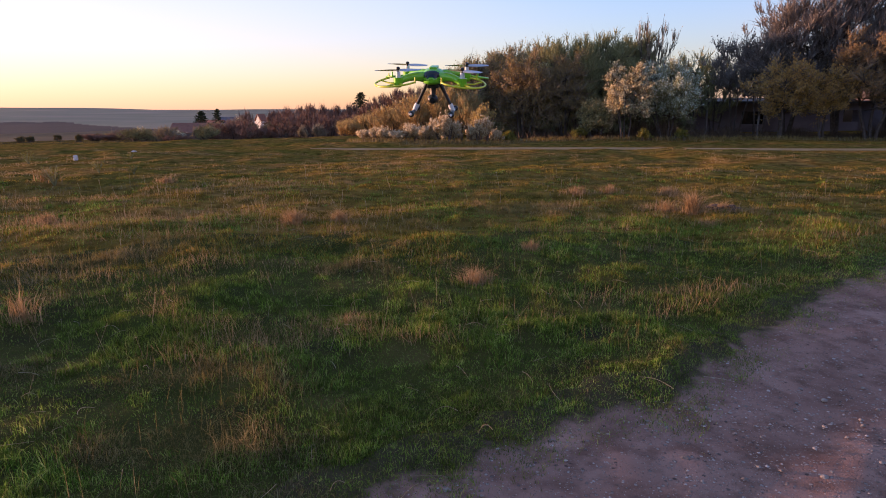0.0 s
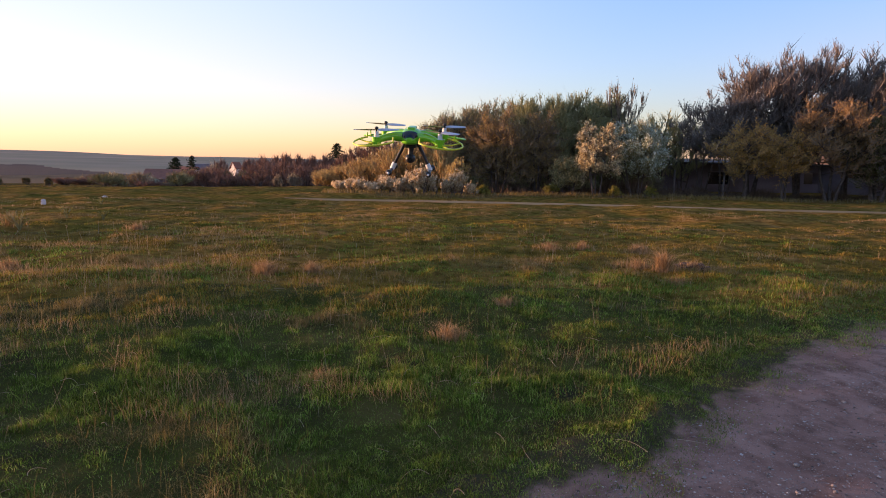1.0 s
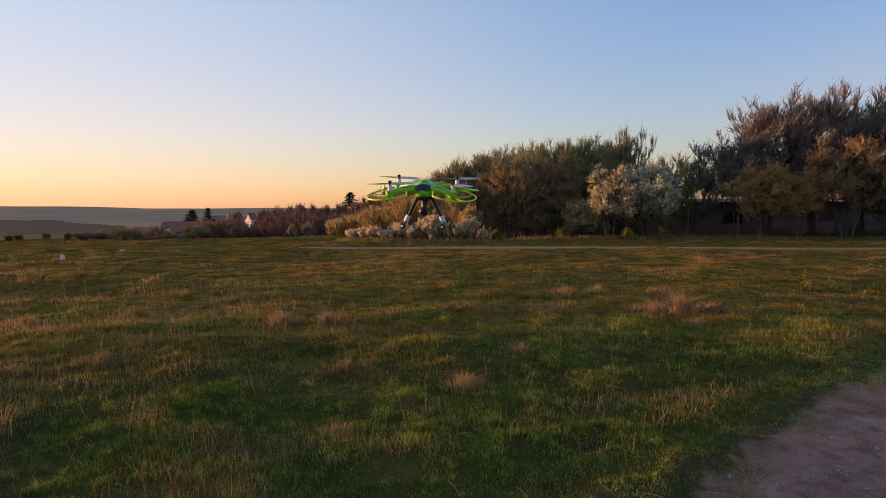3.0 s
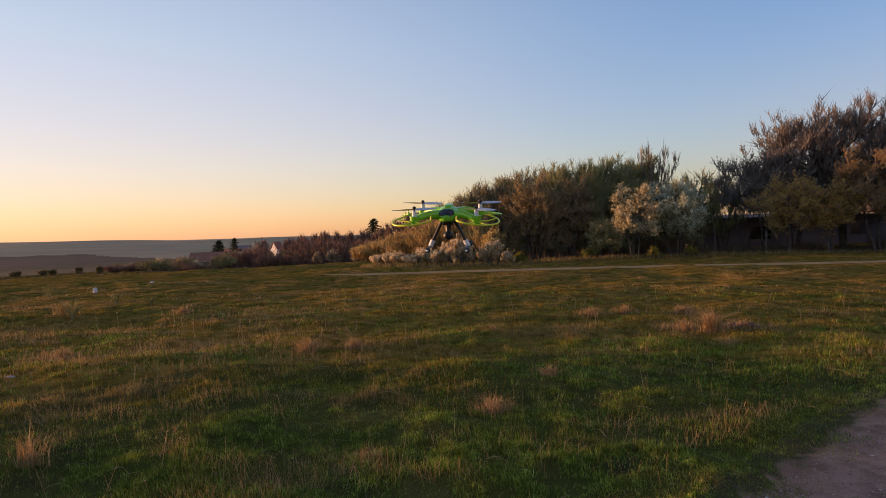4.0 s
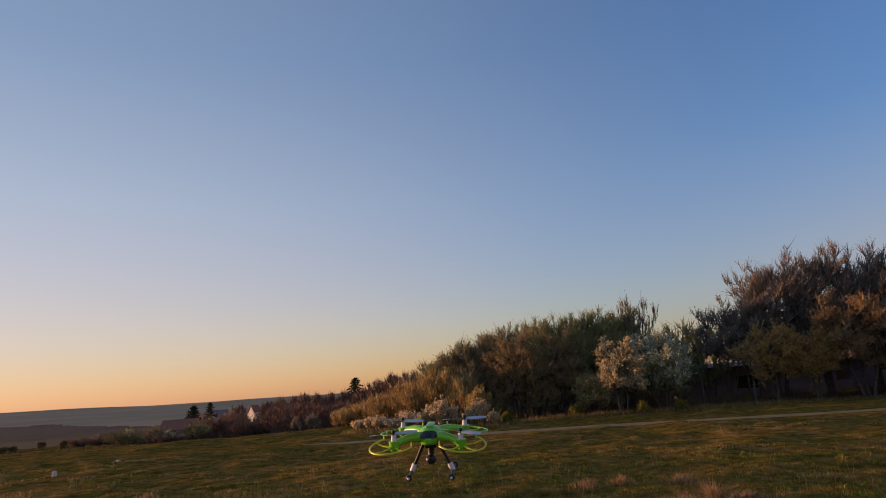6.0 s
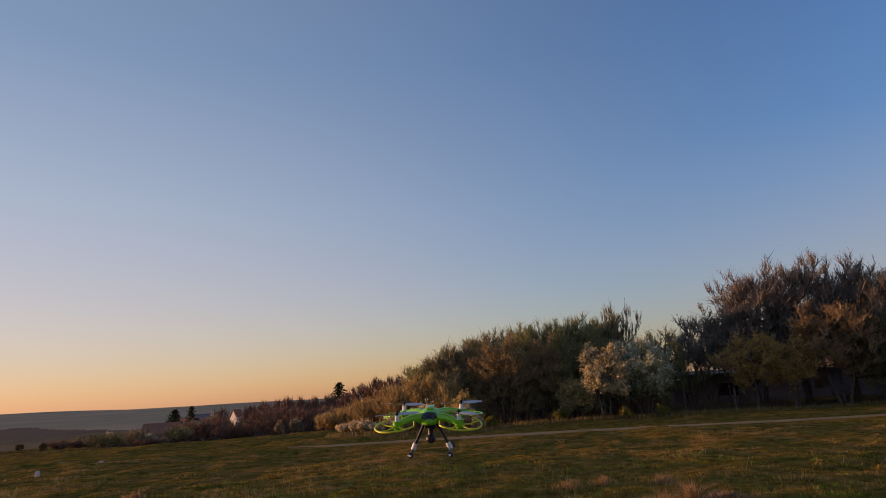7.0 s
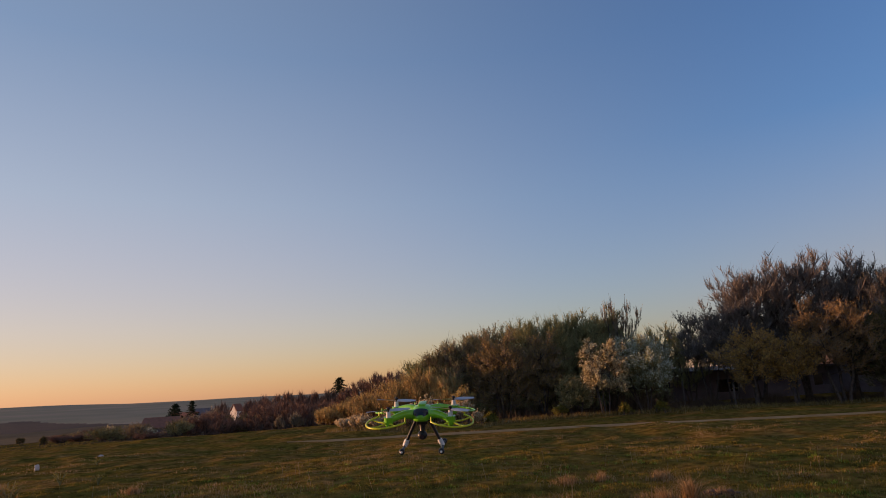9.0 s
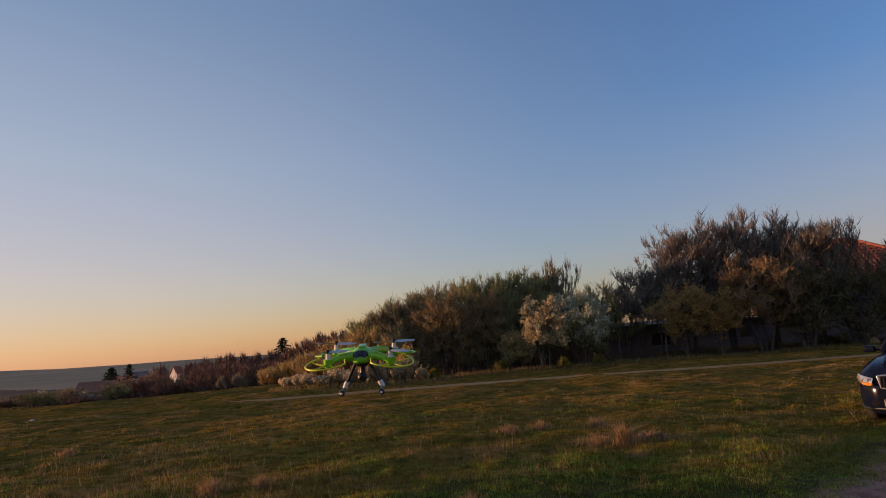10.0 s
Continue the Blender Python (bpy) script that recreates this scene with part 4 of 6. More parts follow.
LOWER = dict(up=0.45, twig_len=0.36, size=0.058, limbs=34, subs=7, twigs=9, per=8, spread=0.55, gap=0.12, round_top=0.9)
# these two stand shadowed, so their leaf colour carries the sun's gold
thicket_tree("low tree with olive-gold spring leaves, coloured warmer as if sunlit", 26.0, 33.0, 3.7, 2.1, 0.8, L_SUNLIT_OCHRE, T_BROWN, trunk_r=0.08, stems=2, **LOWER)
thicket_tree("low tree with olive-gold spring leaves, coloured warmer as if sunlit", 28.9, 33.4, 3.2, 2.0, 0.9, L_SUNLIT_OCHRE, T_BROWN, trunk_r=0.07, stems=2, **LOWER)
thicket_tree("tree with red-brown spring leaves", 32.0, 33.9, 5.6, 3.2, 1.3, L_EMBER, T_BROWN, trunk_r=0.09, stems=3, **LOWER)
DARK = dict(limbs=40, subs=7, per=6, gap=0.15, up=0.3, stems=3, twig_len=0.34, size=0.065)
thicket_tree("dark leafy tree in the shade of the thicket", 34.9, 34.5, 4.3, 2.5, 0.3, L_GREEN, T_BROWN, **DARK)
thicket_tree("dark leafy tree in the shade of the thicket", 38.4, 36, 4.6, 2.8, 0.2, L_GREEN, T_BROWN, **DARK)
thicket_tree("dark leafy tree in the shade of the thicket", 42.3, 38, 4.4, 3.0, 0.2, L_GREEN, T_BROWN, **DARK)
DENSE = dict(limbs=30, subs=5, twigs=6, per=5, gap=0.1, size=0.13, stems=3, twig_len=0.4)
thicket_tree("dense dark tree behind the thicket", 1.5, 39, 2.9, 3.6, 0.1, L_BROWN, T_BROWN, **DENSE)
thicket_tree("dense dark tree behind the thicket", 7.5, 38, 4.5, 3.6, 0.1, L_BROWN, T_BROWN, **DENSE)
thicket_tree("dense dark tree behind the thicket", 13.5, 38, 4.7, 3.6, 0.1, L_BROWN, T_BROWN, **DENSE)
thicket_tree("dense dark tree behind the thicket", 17.6, 39, 2.9, 2.6, 0.1, L_BROWN, T_BROWN, **DENSE)
for az, r in ((1.0, 34.5), (4.5, 35), (8.5, 34.5), (11.5, 35), (14.5, 35.5), (17.2, 34.5)):
    thicket_tree("dense shaded tree inside the thicket", az, r, 2.2, 2.2, 0.05, L_OLIVE, T_OLIVE, **DENSE)

SLOPE = "low golden-brown shrub at the end of the thicket"
FEATHER = dict(up=1.2, twig_len=0.48, size=0.04, limbs=34, subs=7, twigs=9, per=4, spread=0.45, round_top=0.6, gap=0.1)
shrub(SLOPE, -9.3, 37, -0.75, 1.5, L_GOLD, T_GOLD, **FEATHER)
shrub(SLOPE, -7.4, 36, -0.2, 1.8, L_GOLD, T_GOLD, **FEATHER)
shrub(SLOPE, -5.4, 34, 0.6, 1.9, L_GOLD, T_GOLD, **FEATHER)
shrub(SLOPE, -3.3, 32.5, 1.3, 2.0, L_GOLD, T_GOLD, **FEATHER)
shrub("tall golden-olive shrub at the end of the thicket", -1.5, 31.8, 2.2, 1.8, L_GOLD, T_GOLD, **FEATHER)
shrub("tall golden-olive shrub at the end of the thicket", 0.6, 31, 1.6, 1.4, L_OLIVE, T_GOLD, **FEATHER)
shrub("small tree with ochre leaves beside white bushes", 2.1, 29, 0.4, 0.9, L_GOLD, T_BROWN, up=0.8)
BLOOM = "low bush covered in cream-white blossom beside the track"
for az, r, top, half in ((-8.2, 28.3, -2.4, 0.6), (-6.9, 27.7, -1.9, 0.75), (-5.5, 27.4, -2.3, 0.6), (-4.3, 27.3, -1.7, 0.7), (-3.2, 26.9, -1.9, 0.6), (-2.3, 27.2, -1.4, 0.6), (-1.3, 26.7, -0.7, 0.7),
                         (-0.3, 26.9, -1.5, 0.5), (1.3, 27.1, -1.8, 0.5), (2.1, 26.8, -1.1, 0.6), (3.3, 27.2, -2.2, 0.4)):
    shrub(BLOOM, az, r, top + 0.45, half * 1.2, L_IVORY, T_GOLD, up=1.3, size=0.042, base=0.05, twig_len=0.27, limbs=16, subs=5, twigs=6, per=7, spread=0.4, gap=0.2, round_top=0.6)
shrub("small yellow-green bush under the trees", 4.4, 27.5, -2.2, 0.5, L_YELLOW, T_OLIVE, base=0.05, limbs=12)
shrub("yellow-olive shrub with scattered cream blossom before the thicket", 11.8, 30.2, 0.9, 1.5, L_SPRIG, T_OLIVE, per=4, up=0.5, size=0.06, twig_len=0.34, gap=0.4)
# this shrub is added only to cover the shed's sunlit end wall
shrub("low bare undergrowth shrub under the trees", 18.6, 35.5, -0.7, 1.5, L_BROWN, T_BROWN, base=0.05, per=6, up=1.0)
shrub("small bright yellow-green bush in the shade", 10.4, 29.9, -1.6, 0.6, L_YELLOW, T_OLIVE, base=0.05, limbs=12, twig_len=0.18, size=0.05)
shrub("small green bush at the thicket's foot", 15.9, 29.4, -2.2, 0.45, L_YELLOW, T_OLIVE, base=0.05, limbs=12, twig_len=0.18, size=0.05)
shrub("small green bush at the thicket's foot", 18.7, 29.8, -2.3, 0.4, L_YELLOW, T_OLIVE, base=0.05, limbs=12, twig_len=0.18, size=0.05)
for az in (36.4, 41.8):
    shrub("low dark shrub in the shade of the trees", az, 37.5, -1.4, 1.2, L_GREEN, T_BROWN, base=0.05)
for az in (3.6, 6.8, 12.6):
    shrub("low bare undergrowth shrub under the trees", az, 32.2, -1.0, 1.6, L_OLIVE, T_BROWN, base=0.05, per=4, up=1.2)


def verge_grass():
    rng = np.random.default_rng(77)
    n = 9000
    a = rng.uniform(-10, 44, n)
    r = rng.normal(0, 0.5, n) + np.interp(a, [-10, -4, 4, 8, 22, 33, 44], [28.2, 25.9, 26.1, 28.9, 30.2, 33.6, 37.2])
    x, y = r * np.sin(np.radians(a)), r * np.cos(np.radians(a))
    g = Geo()
    blades(g, np.stack([x, y, ground_z(x, y) - 0.02], -1), rng.uniform(0.06, 0.26, n), np.full(n, 0.009), rng, 0.4, 0.5)
    tagged(put("verge_weeds", g, M_DRY), "rank withered weeds along the thicket's foot", "grass", kind="stuff")


verge_grass()


def undergrowth():
    rng = np.random.default_rng(79)
    n = 16000
    a = rng.uniform(5, 45, n)
    r = rng.normal(0, 0.7, n) + np.interp(a, [5, 12, 20, 30, 45], [32.2, 32.0, 32.8, 35.6, 40.0])
    tall = (0.55 + 0.45 * np.sin(a * 1.9) * np.sin(a * 0.7 + 1)) * (1 - 0.55 * smooth01((a - 18) / 2))
    x, y = r * np.sin(np.radians(a)), r * np.cos(np.radians(a))
    b = np.stack([x, y, ground_z(x, y) - 0.03], -1)
    tip = b + np.stack([rng.normal(0, 0.22, n), rng.normal(0, 0.22, n), tall * rng.uniform(0.4, 1.5, n)], -1)
    g = Geo()
    ribbons(g, b, tip, np.full(n, 0.014), rng)
    tagged(put("undergrowth", g, M_BRAMBLE), "tangled dark brown undergrowth beneath the trees", "undergrowth", kind="stuff")


undergrowth()


# ---- far trees of the village ----
def far_tree(label, az, r, top, half, leaf, twig, **kw):
    opts = dict(limbs=16, subs=5, twigs=6, per=5, size=0.0005 * r + 0.02, twig_len=0.006 * r + 0.12, stems=3, trunk_r=0.09, up=0.7)
    opts.update(kw)
    return tree("tree", label, "tree", az, r, top, half, opts.pop("base", 0.15), next(sd), leaf, twig, group="trees of the village", **opts)


# a ragged belt of bushes and low trees along the falling edge of the meadow
BELT = (("bare brown tree at the village", L_FAR, T_RUDDY), ("dusky bare-twigged bush at the village", L_FAR, T_RUDDY), ("dark olive bush in bud at the village", L_DUSK, T_OLIVE),
        ("ochre-brown bush in bud at the village", L_RUST, T_BROWN), ("greyish bush in early leaf at the village", L_FAR, T_GREY))
belt_rng = random.Random(4)
az = -29.6
while az < -8.6:
    top = float(np.interp(az, [-30, -27.5, -24, -21.5, -18.8, -16, -13.5, -8.6], [-1.75, -1.35, -1.0, -0.7, -0.4, -0.1, 0.15, -0.1]))
    for r in (52, 64, 78, 92) if az > -19 else (52, 64, 78):
        low = min(top, -1.2) if abs(az + 17) < 1.1 else min(top, -1.85) if abs(az + 22.7) < 1.4 else top
        lab, lf, tw = BELT[belt_rng.choice((0, 0, 0, 1, 1, 1, 3, 4) if az > -19 else (1, 1, 2, 3, 3, 4))]
        far_tree(lab, az + belt_rng.uniform(-0.3, 0.3), r + belt_rng.uniform(-4, 4), low - belt_rng.uniform(0.0, 0.5), belt_rng.uniform(0.85, 1.35), lf, tw, per=3)
    az += belt_rng.uniform(0.75, 1.15)
AIRY = "airy bare tree with fine pale branches at the village"
for az, r, top, half in ((-3.8, 50, 2.1, 1.1), (-5.2, 52, 1.9, 1.2), (-6.7, 54, 1.4, 1.1), (-12.8, 75, 0.6, 1.0), (-14.9, 85, 0.35, 0.8), (-18.3, 90, 0.0, 0.6), (-10.6, 80, 0.5, 1.0), (-8.0, 58, 0.7, 0.9), (-11.7, 78, 0.55, 0.9), (-13.9, 80, 0.4, 0.8), (-9.6, 74, 0.6, 0.9), (-16.0, 84, 0.1, 0.7)):
    far_tree(AIRY, az, r, top, half, L_FAR, T_RUDDY, per=1, up=0.9, twigs=9, limbs=28, subs=6, spread=0.42, size=0.03, twig_len=0.010 * r, trunk_r=0.08, base=0.6)
OCHRE = "small ochre bush at the meadow's far edge"
for az, r, top, half in ((-9.9, 46, -1.0, 1.0), (-12.3, 46, -1.15, 0.65), (-13.6, 46, -1.3, 0.45), (-8.3, 42, -1.3, 0.6)):
    far_tree(OCHRE, az, r, top, half, L_BROWN, T_BROWN, base=0.1, stems=4, trunk_r=0.06)
for az in (-16.3, -18.0, -21.3):
    far_tree("rounded dark olive bush at the village", az, 55, -1.0 - 0.012 * (az + 16) ** 2, 0.85, L_DUSK, T_OLIVE, per=8, base=0.1)
far_tree("blossoming pale tree at the village", -18.9, 95, -0.4, 0.6, L_CREAM, T_BROWN)
far_tree("blossoming pale tree at the village", -26.4, 56, -1.3, 0.5, L_CREAM, T_BROWN)
far_tree("white blossoming bush at the village", -23.7, 55, -1.6, 0.6, L_WHITE, T_BROWN, base=0.1)
for az, r, top, half in ((-30.7, 60, -1.8, 0.2), (-30.9, 52, -2.2, 0.18), (-34.0, 58, -1.95, 0.28), (-34.6, 60, -2.15, 0.35), (-29.5, 66, -1.75, 0.3), (-27.9, 60, -1.9, 0.25), (-32.2, 70, -1.8, 0.3), (-36.3, 64, -1.9, 0.4)):
    far_tree("small dark shrub on the falling meadow", az, r, top, half, L_DUSK, T_BROWN, base=0.05, limbs=8, twig_len=0.15, size=0.07)


def scrub():
    rng = np.random.default_rng(78)
    n = 16000
    a = rng.uniform(-40, -7, n)
    r = rng.uniform(38, 75, n)
    clump = patchy(r * np.sin(np.radians(a)), r * np.cos(np.radians(a)), 9.0, 43)
    keep = clump + rng.normal(0, 0.5, n) > 0.2
    a, r = a[keep], r[keep]
    x, y = r * np.sin(np.radians(a)), r * np.cos(np.radians(a))
    g = Geo()
    blades(g, np.stack([x, y, ground_z(x, y) - 0.02], -1), rng.uniform(0.03, 0.13, len(x)), np.full(len(x), 0.02), rng, 0.9, 0.5)
    tagged(put("scrub", g, M_SCRUB), "low brown scrub on the falling edge of the meadow", "scrub", kind="stuff")


scrub()


def conifer(az, r, top, half, seed, label):
    rng = np.random.default_rng(seed)
    x, y = polar(az, r)
    z0 = gz(x, y)
    h = 1.52 + r * math.tan(radians(top)) - z0
    R = r * math.tan(radians(half))
    root = thing("conifer", label, "conifer", (x, y, z0), "conifers at the village")
    wood, crown, lim = Geo(), Geo(), Geo()
    tube(wood, [(0, 0, 0), (0, 0, h * 0.5), (0, 0, h * 0.98)], [h * 0.022, h * 0.014, 0.01], 7)
    ps = []
    for k in range(80):
        f = 0.06 + 0.93 * (k / 80) ** 0.95
        a = k * 2.39996 + rng.normal(0, 0.2)
        rr = R * (1 - f) ** 0.65 * 1.5 * rng.uniform(0.45, 1.2) + 0.02
        s = np.array([0, 0, h * f])
        e = s + np.array([rr * math.cos(a), rr * math.sin(a), -rr * 0.28])
        tube(lim, [s, (s + e) / 2 + np.array([0, 0, 0.05 * rr]), e], [h * 0.005, h * 0.003, 0.01], 3, False)
        t = rng.uniform(0.05, 1, (60, 1)) ** 0.7
        ps.append(s + (e - s) * t + rng.normal(0, 1, (60, 3)) * np.array([0.05, 0.05, 0.025]) * R)
    leaf_quads(crown, np.concatenate(ps), max(0.09, R * 0.08), rng)
    put("trunk", wood, M_BARK, root)
    put("branchwork", lim, M_BARK, root)
    put("crown", crown, L_NEEDLE, root)


conifer(-8.6, 85, 1.45, 1.4, 1, "tall dark spruce with layered branches at the village")
conifer(-21.8, 130, -0.1, 1.25, 2, "broad dark conifer at the village")
conifer(-20.55, 135, 0.12, 0.9, 3, "slim dark conifer at the village")

# ---- buildings ----
M_PLASTER = material("pale_plaster", [(0.744, 0.672, 0.576), (0.864, 0.804, 0.708)], 0.9, 1.5, 6, 0.004, 50, wear=(0.600, 0.528, 0.432), wear_scale=0.6)
M_GREYWALL = material("grey_shed_wall", [(0.155, 0.126, 0.132), (0.206, 0.173, 0.178)], 0.92, 1.2, 8, 0.01, 25, wear=(0.114, 0.090, 0.089), wear_scale=0.5)
M_ROOFDARK = material("dark_roofing", [(0.05, 0.045, 0.042), (0.09, 0.08, 0.072)], 0.85, 2.0, 6, 0.01, 12)
M_TILE = material("red_roof_tile", [(0.182, 0.052, 0.032), (0.252, 0.077, 0.042), (0.294, 0.105, 0.059)], 0.8, island=True)
M_BROWNROOF = material("brown_roof", [(0.210, 0.091, 0.060), (0.300, 0.130, 0.084)], 0.85, 3.0, 5, 0.02, 9)
M_DARKGLASS = material("dark_window_glass", [(0.012, 0.013, 0.015), (0.02, 0.02, 0.022)], 0.08, 2.0, spec=0.6)
M_WOOD = material("weathered_wood", [(0.055, 0.045, 0.036), (0.085, 0.07, 0.058), (0.12, 0.10, 0.084)], 0.9, 6, 8, 0.006, 40)
M_WHITEFRAME = material("white_paint", [(0.7, 0.69, 0.66), (0.78, 0.77, 0.74)], 0.6, 4)


def wall_with_hole(bm, x0, x1, z0, z1, y, thick, holes):
    """A wall along x at y with window or door openings cut through; holes: (x0, x1, z0, z1)."""
    xs = sorted({x0, x1, *[v for h in holes for v in h[:2]]})
    zs = sorted({z0, z1, *[v for h in holes for v in h[2:]]})
    for a, b in zip(xs, xs[1:]):
        for c, d in zip(zs, zs[1:]):
            if not any(h[0] <= a and b <= h[1] and h[2] <= c and d <= h[3] for h in holes):
                box(bm, (a + b) / 2, y, (c + d) / 2, b - a, thick, d - c)
    bmesh.ops.remove_doubles(bm, verts=bm.verts[:], dist=1e-4)


def house(label, az, r, w, d, eave, ridge, turn, wall_mat, roof_mat, holes=(), sink=0.0, chimney=True):
    """A small gabled house, its long side along x, with wall openings, windows and a roof that overhangs."""
    x, y = polar(az, r)
    root = thing("house", label, "house", (x, y, gz(x, y) - sink), "houses of the village", turn=turn)
    bm = bmesh.new()
    wall_with_hole(bm, -w / 2, w / 2, 0, eave, -d / 2 + 0.15, 0.3, list(holes))
    part("front_wall", bm, wall_mat, root)
    bm = bmesh.new()
    wall_with_hole(bm, -w / 2, w / 2, 0, eave, d / 2 - 0.15, 0.3, [])
    part("back_wall", bm, wall_mat, root)
    for s in (-1, 1):
        bm = bmesh.new()
        vs = []
        for t in (0, 0.3):
            X = s * (w / 2 - t)
            vs.append([bm.verts.new(p) for p in ((X, -d / 2 + 0.3, 0), (X, d / 2 - 0.3, 0), (X, d / 2 - 0.3, eave), (X, 0, ridge), (X, -d / 2 + 0.3, eave))])
        bm.faces.new(vs[0]), bm.faces.new(vs[1][::-1])
        for i in range(5):
            bm.faces.new((vs[0][i], vs[0][(i + 1) % 5], vs[1][(i + 1) % 5], vs[1][i]))
        part("gable_wall", bm, wall_mat, root)
        bm = bmesh.new()
        slope = math.atan2(ridge - eave, d / 2)
        ln = math.hypot(ridge - eave, d / 2) + min(0.45, 0.1 * d)
        m = Matrix.Translation((0, 0, ridge + 0.1)) @ Matrix.Rotation(-s * slope, 4, "X") @ Matrix.Translation((0, s * ln / 2, 0))
        box(bm, 0, 0, 0, w + min(0.7, 0.1 * w), ln, 0.12, 0.02, m)
        part("roof_slope", bm, roof_mat, root)
    for hx0, hx1, hz0, hz1 in holes:
        bm = bmesh.new()
        box(bm, (hx0 + hx1) / 2, -d / 2 + 0.2, (hz0 + hz1) / 2, hx1 - hx0, 0.02, hz1 - hz0)
        win = part("window", bm, M_DARKGLASS, root)
        bm = bmesh.new()
        for X in (hx0 + 0.03, (hx0 + hx1) / 2, hx1 - 0.03):
            box(bm, X, -d / 2 + 0.14, (hz0 + hz1) / 2, 0.06, 0.06, hz1 - hz0)
        for Z in (hz0 + 0.03, hz1 - 0.03):
            box(bm, (hx0 + hx1) / 2, -d / 2 + 0.14, Z, hx1 - hx0, 0.05, 0.06)
        part("window_frame", bm, M_WHITEFRAME, win)
    if chimney:
        bm = bmesh.new()
        box(bm, w * 0.2, 0.3, ridge + 0.4, 0.5, 0.5, 1.2, 0.02)
        box(bm, w * 0.2, 0.3, ridge + 1.0, 0.62, 0.62, 0.1, 0.02)
        part("chimney", bm, M_GREYWALL, root)
    return root


house("low village house with a long brown roof", -22.7, 104, 4.6, 4.5, 2.9, 4.1, 8, M_GREYWALL, M_BROWNROOF, [(-1.8, -1.0, 1.2, 2.2), (0.9, 1.7, 1.2, 2.2)], sink=0.0, chimney=False)
house("white-walled village house with a dark roof", -17.05, 120, 1.5, 1.7, 5.3, 6.4, 58, M_PLASTER, M_BROWNROOF, [(-0.35, 0.35, 3.4, 4.3)], sink=0.0, chimney=False)
house("pale village house with a grey roof", -19.6, 150, 3.4, 4, 6.3, 7.4, 15, M_PLASTER, M_GREYWALL, [(-1.4, -0.6, 3.6, 4.6), (0.6, 1.4, 3.6, 4.6)], sink=0.2, chimney=False)
house("village house with a brown roof among bushes", -21.0, 150, 6, 5, 5.0, 6.6, -20, M_PLASTER, M_BROWNROOF, [(-2, -1, 3.4, 4.6), (1, 2, 3.4, 4.6)])


def shed():
    """The low dark farm shed behind the thicket."""
    x, y = 23.0, 39.6
    root = thing("farm_shed", "long low grey farm shed with dark openings behind the trees", "shed", (x, y, gz(x, y)), turn=2)
    w, d, e = 20, 5, 1.62
    holes = [(-7.3, -6.0, 0.45, 1.15), (-1.6, -0.4, 0.55, 1.2), (2.4, 3.6, 0.55, 1.2)]
    bm = bmesh.new()
    wall_with_hole(bm, -w / 2, w / 2, -0.2, e, -d / 2 + 0.15, 0.3, holes)
    part("front_wall", bm, M_GREYWALL, root)
    bm = bmesh.new()
    wall_with_hole(bm, -w / 2, w / 2, -0.2, e, d / 2 - 0.15, 0.3, [])
    part("back_wall", bm, M_GREYWALL, root)
    for s in (-1, 1):
        bm = bmesh.new()
        box(bm, s * (w / 2 - 0.15), 0, e / 2 - 0.1, 0.29, d - 0.6, e + 0.2)
        part("end_wall", bm, M_GREYWALL, root)
    bm = bmesh.new()
    box(bm, 0, 0, e + 0.15, w + 0.6, d + 0.8, 0.12, 0.02, Matrix.Rotation(radians(2.5), 4, "X"))
    part("roof", bm, M_ROOFDARK, root)
    for h in holes:
        bm = bmesh.new()
        box(bm, (h[0] + h[1]) / 2, -d / 2 + 0.22, (h[2] + h[3]) / 2, h[1] - h[0], 0.02, h[3] - h[2])
        part("window", bm, M_DARKGLASS, root)


shed()


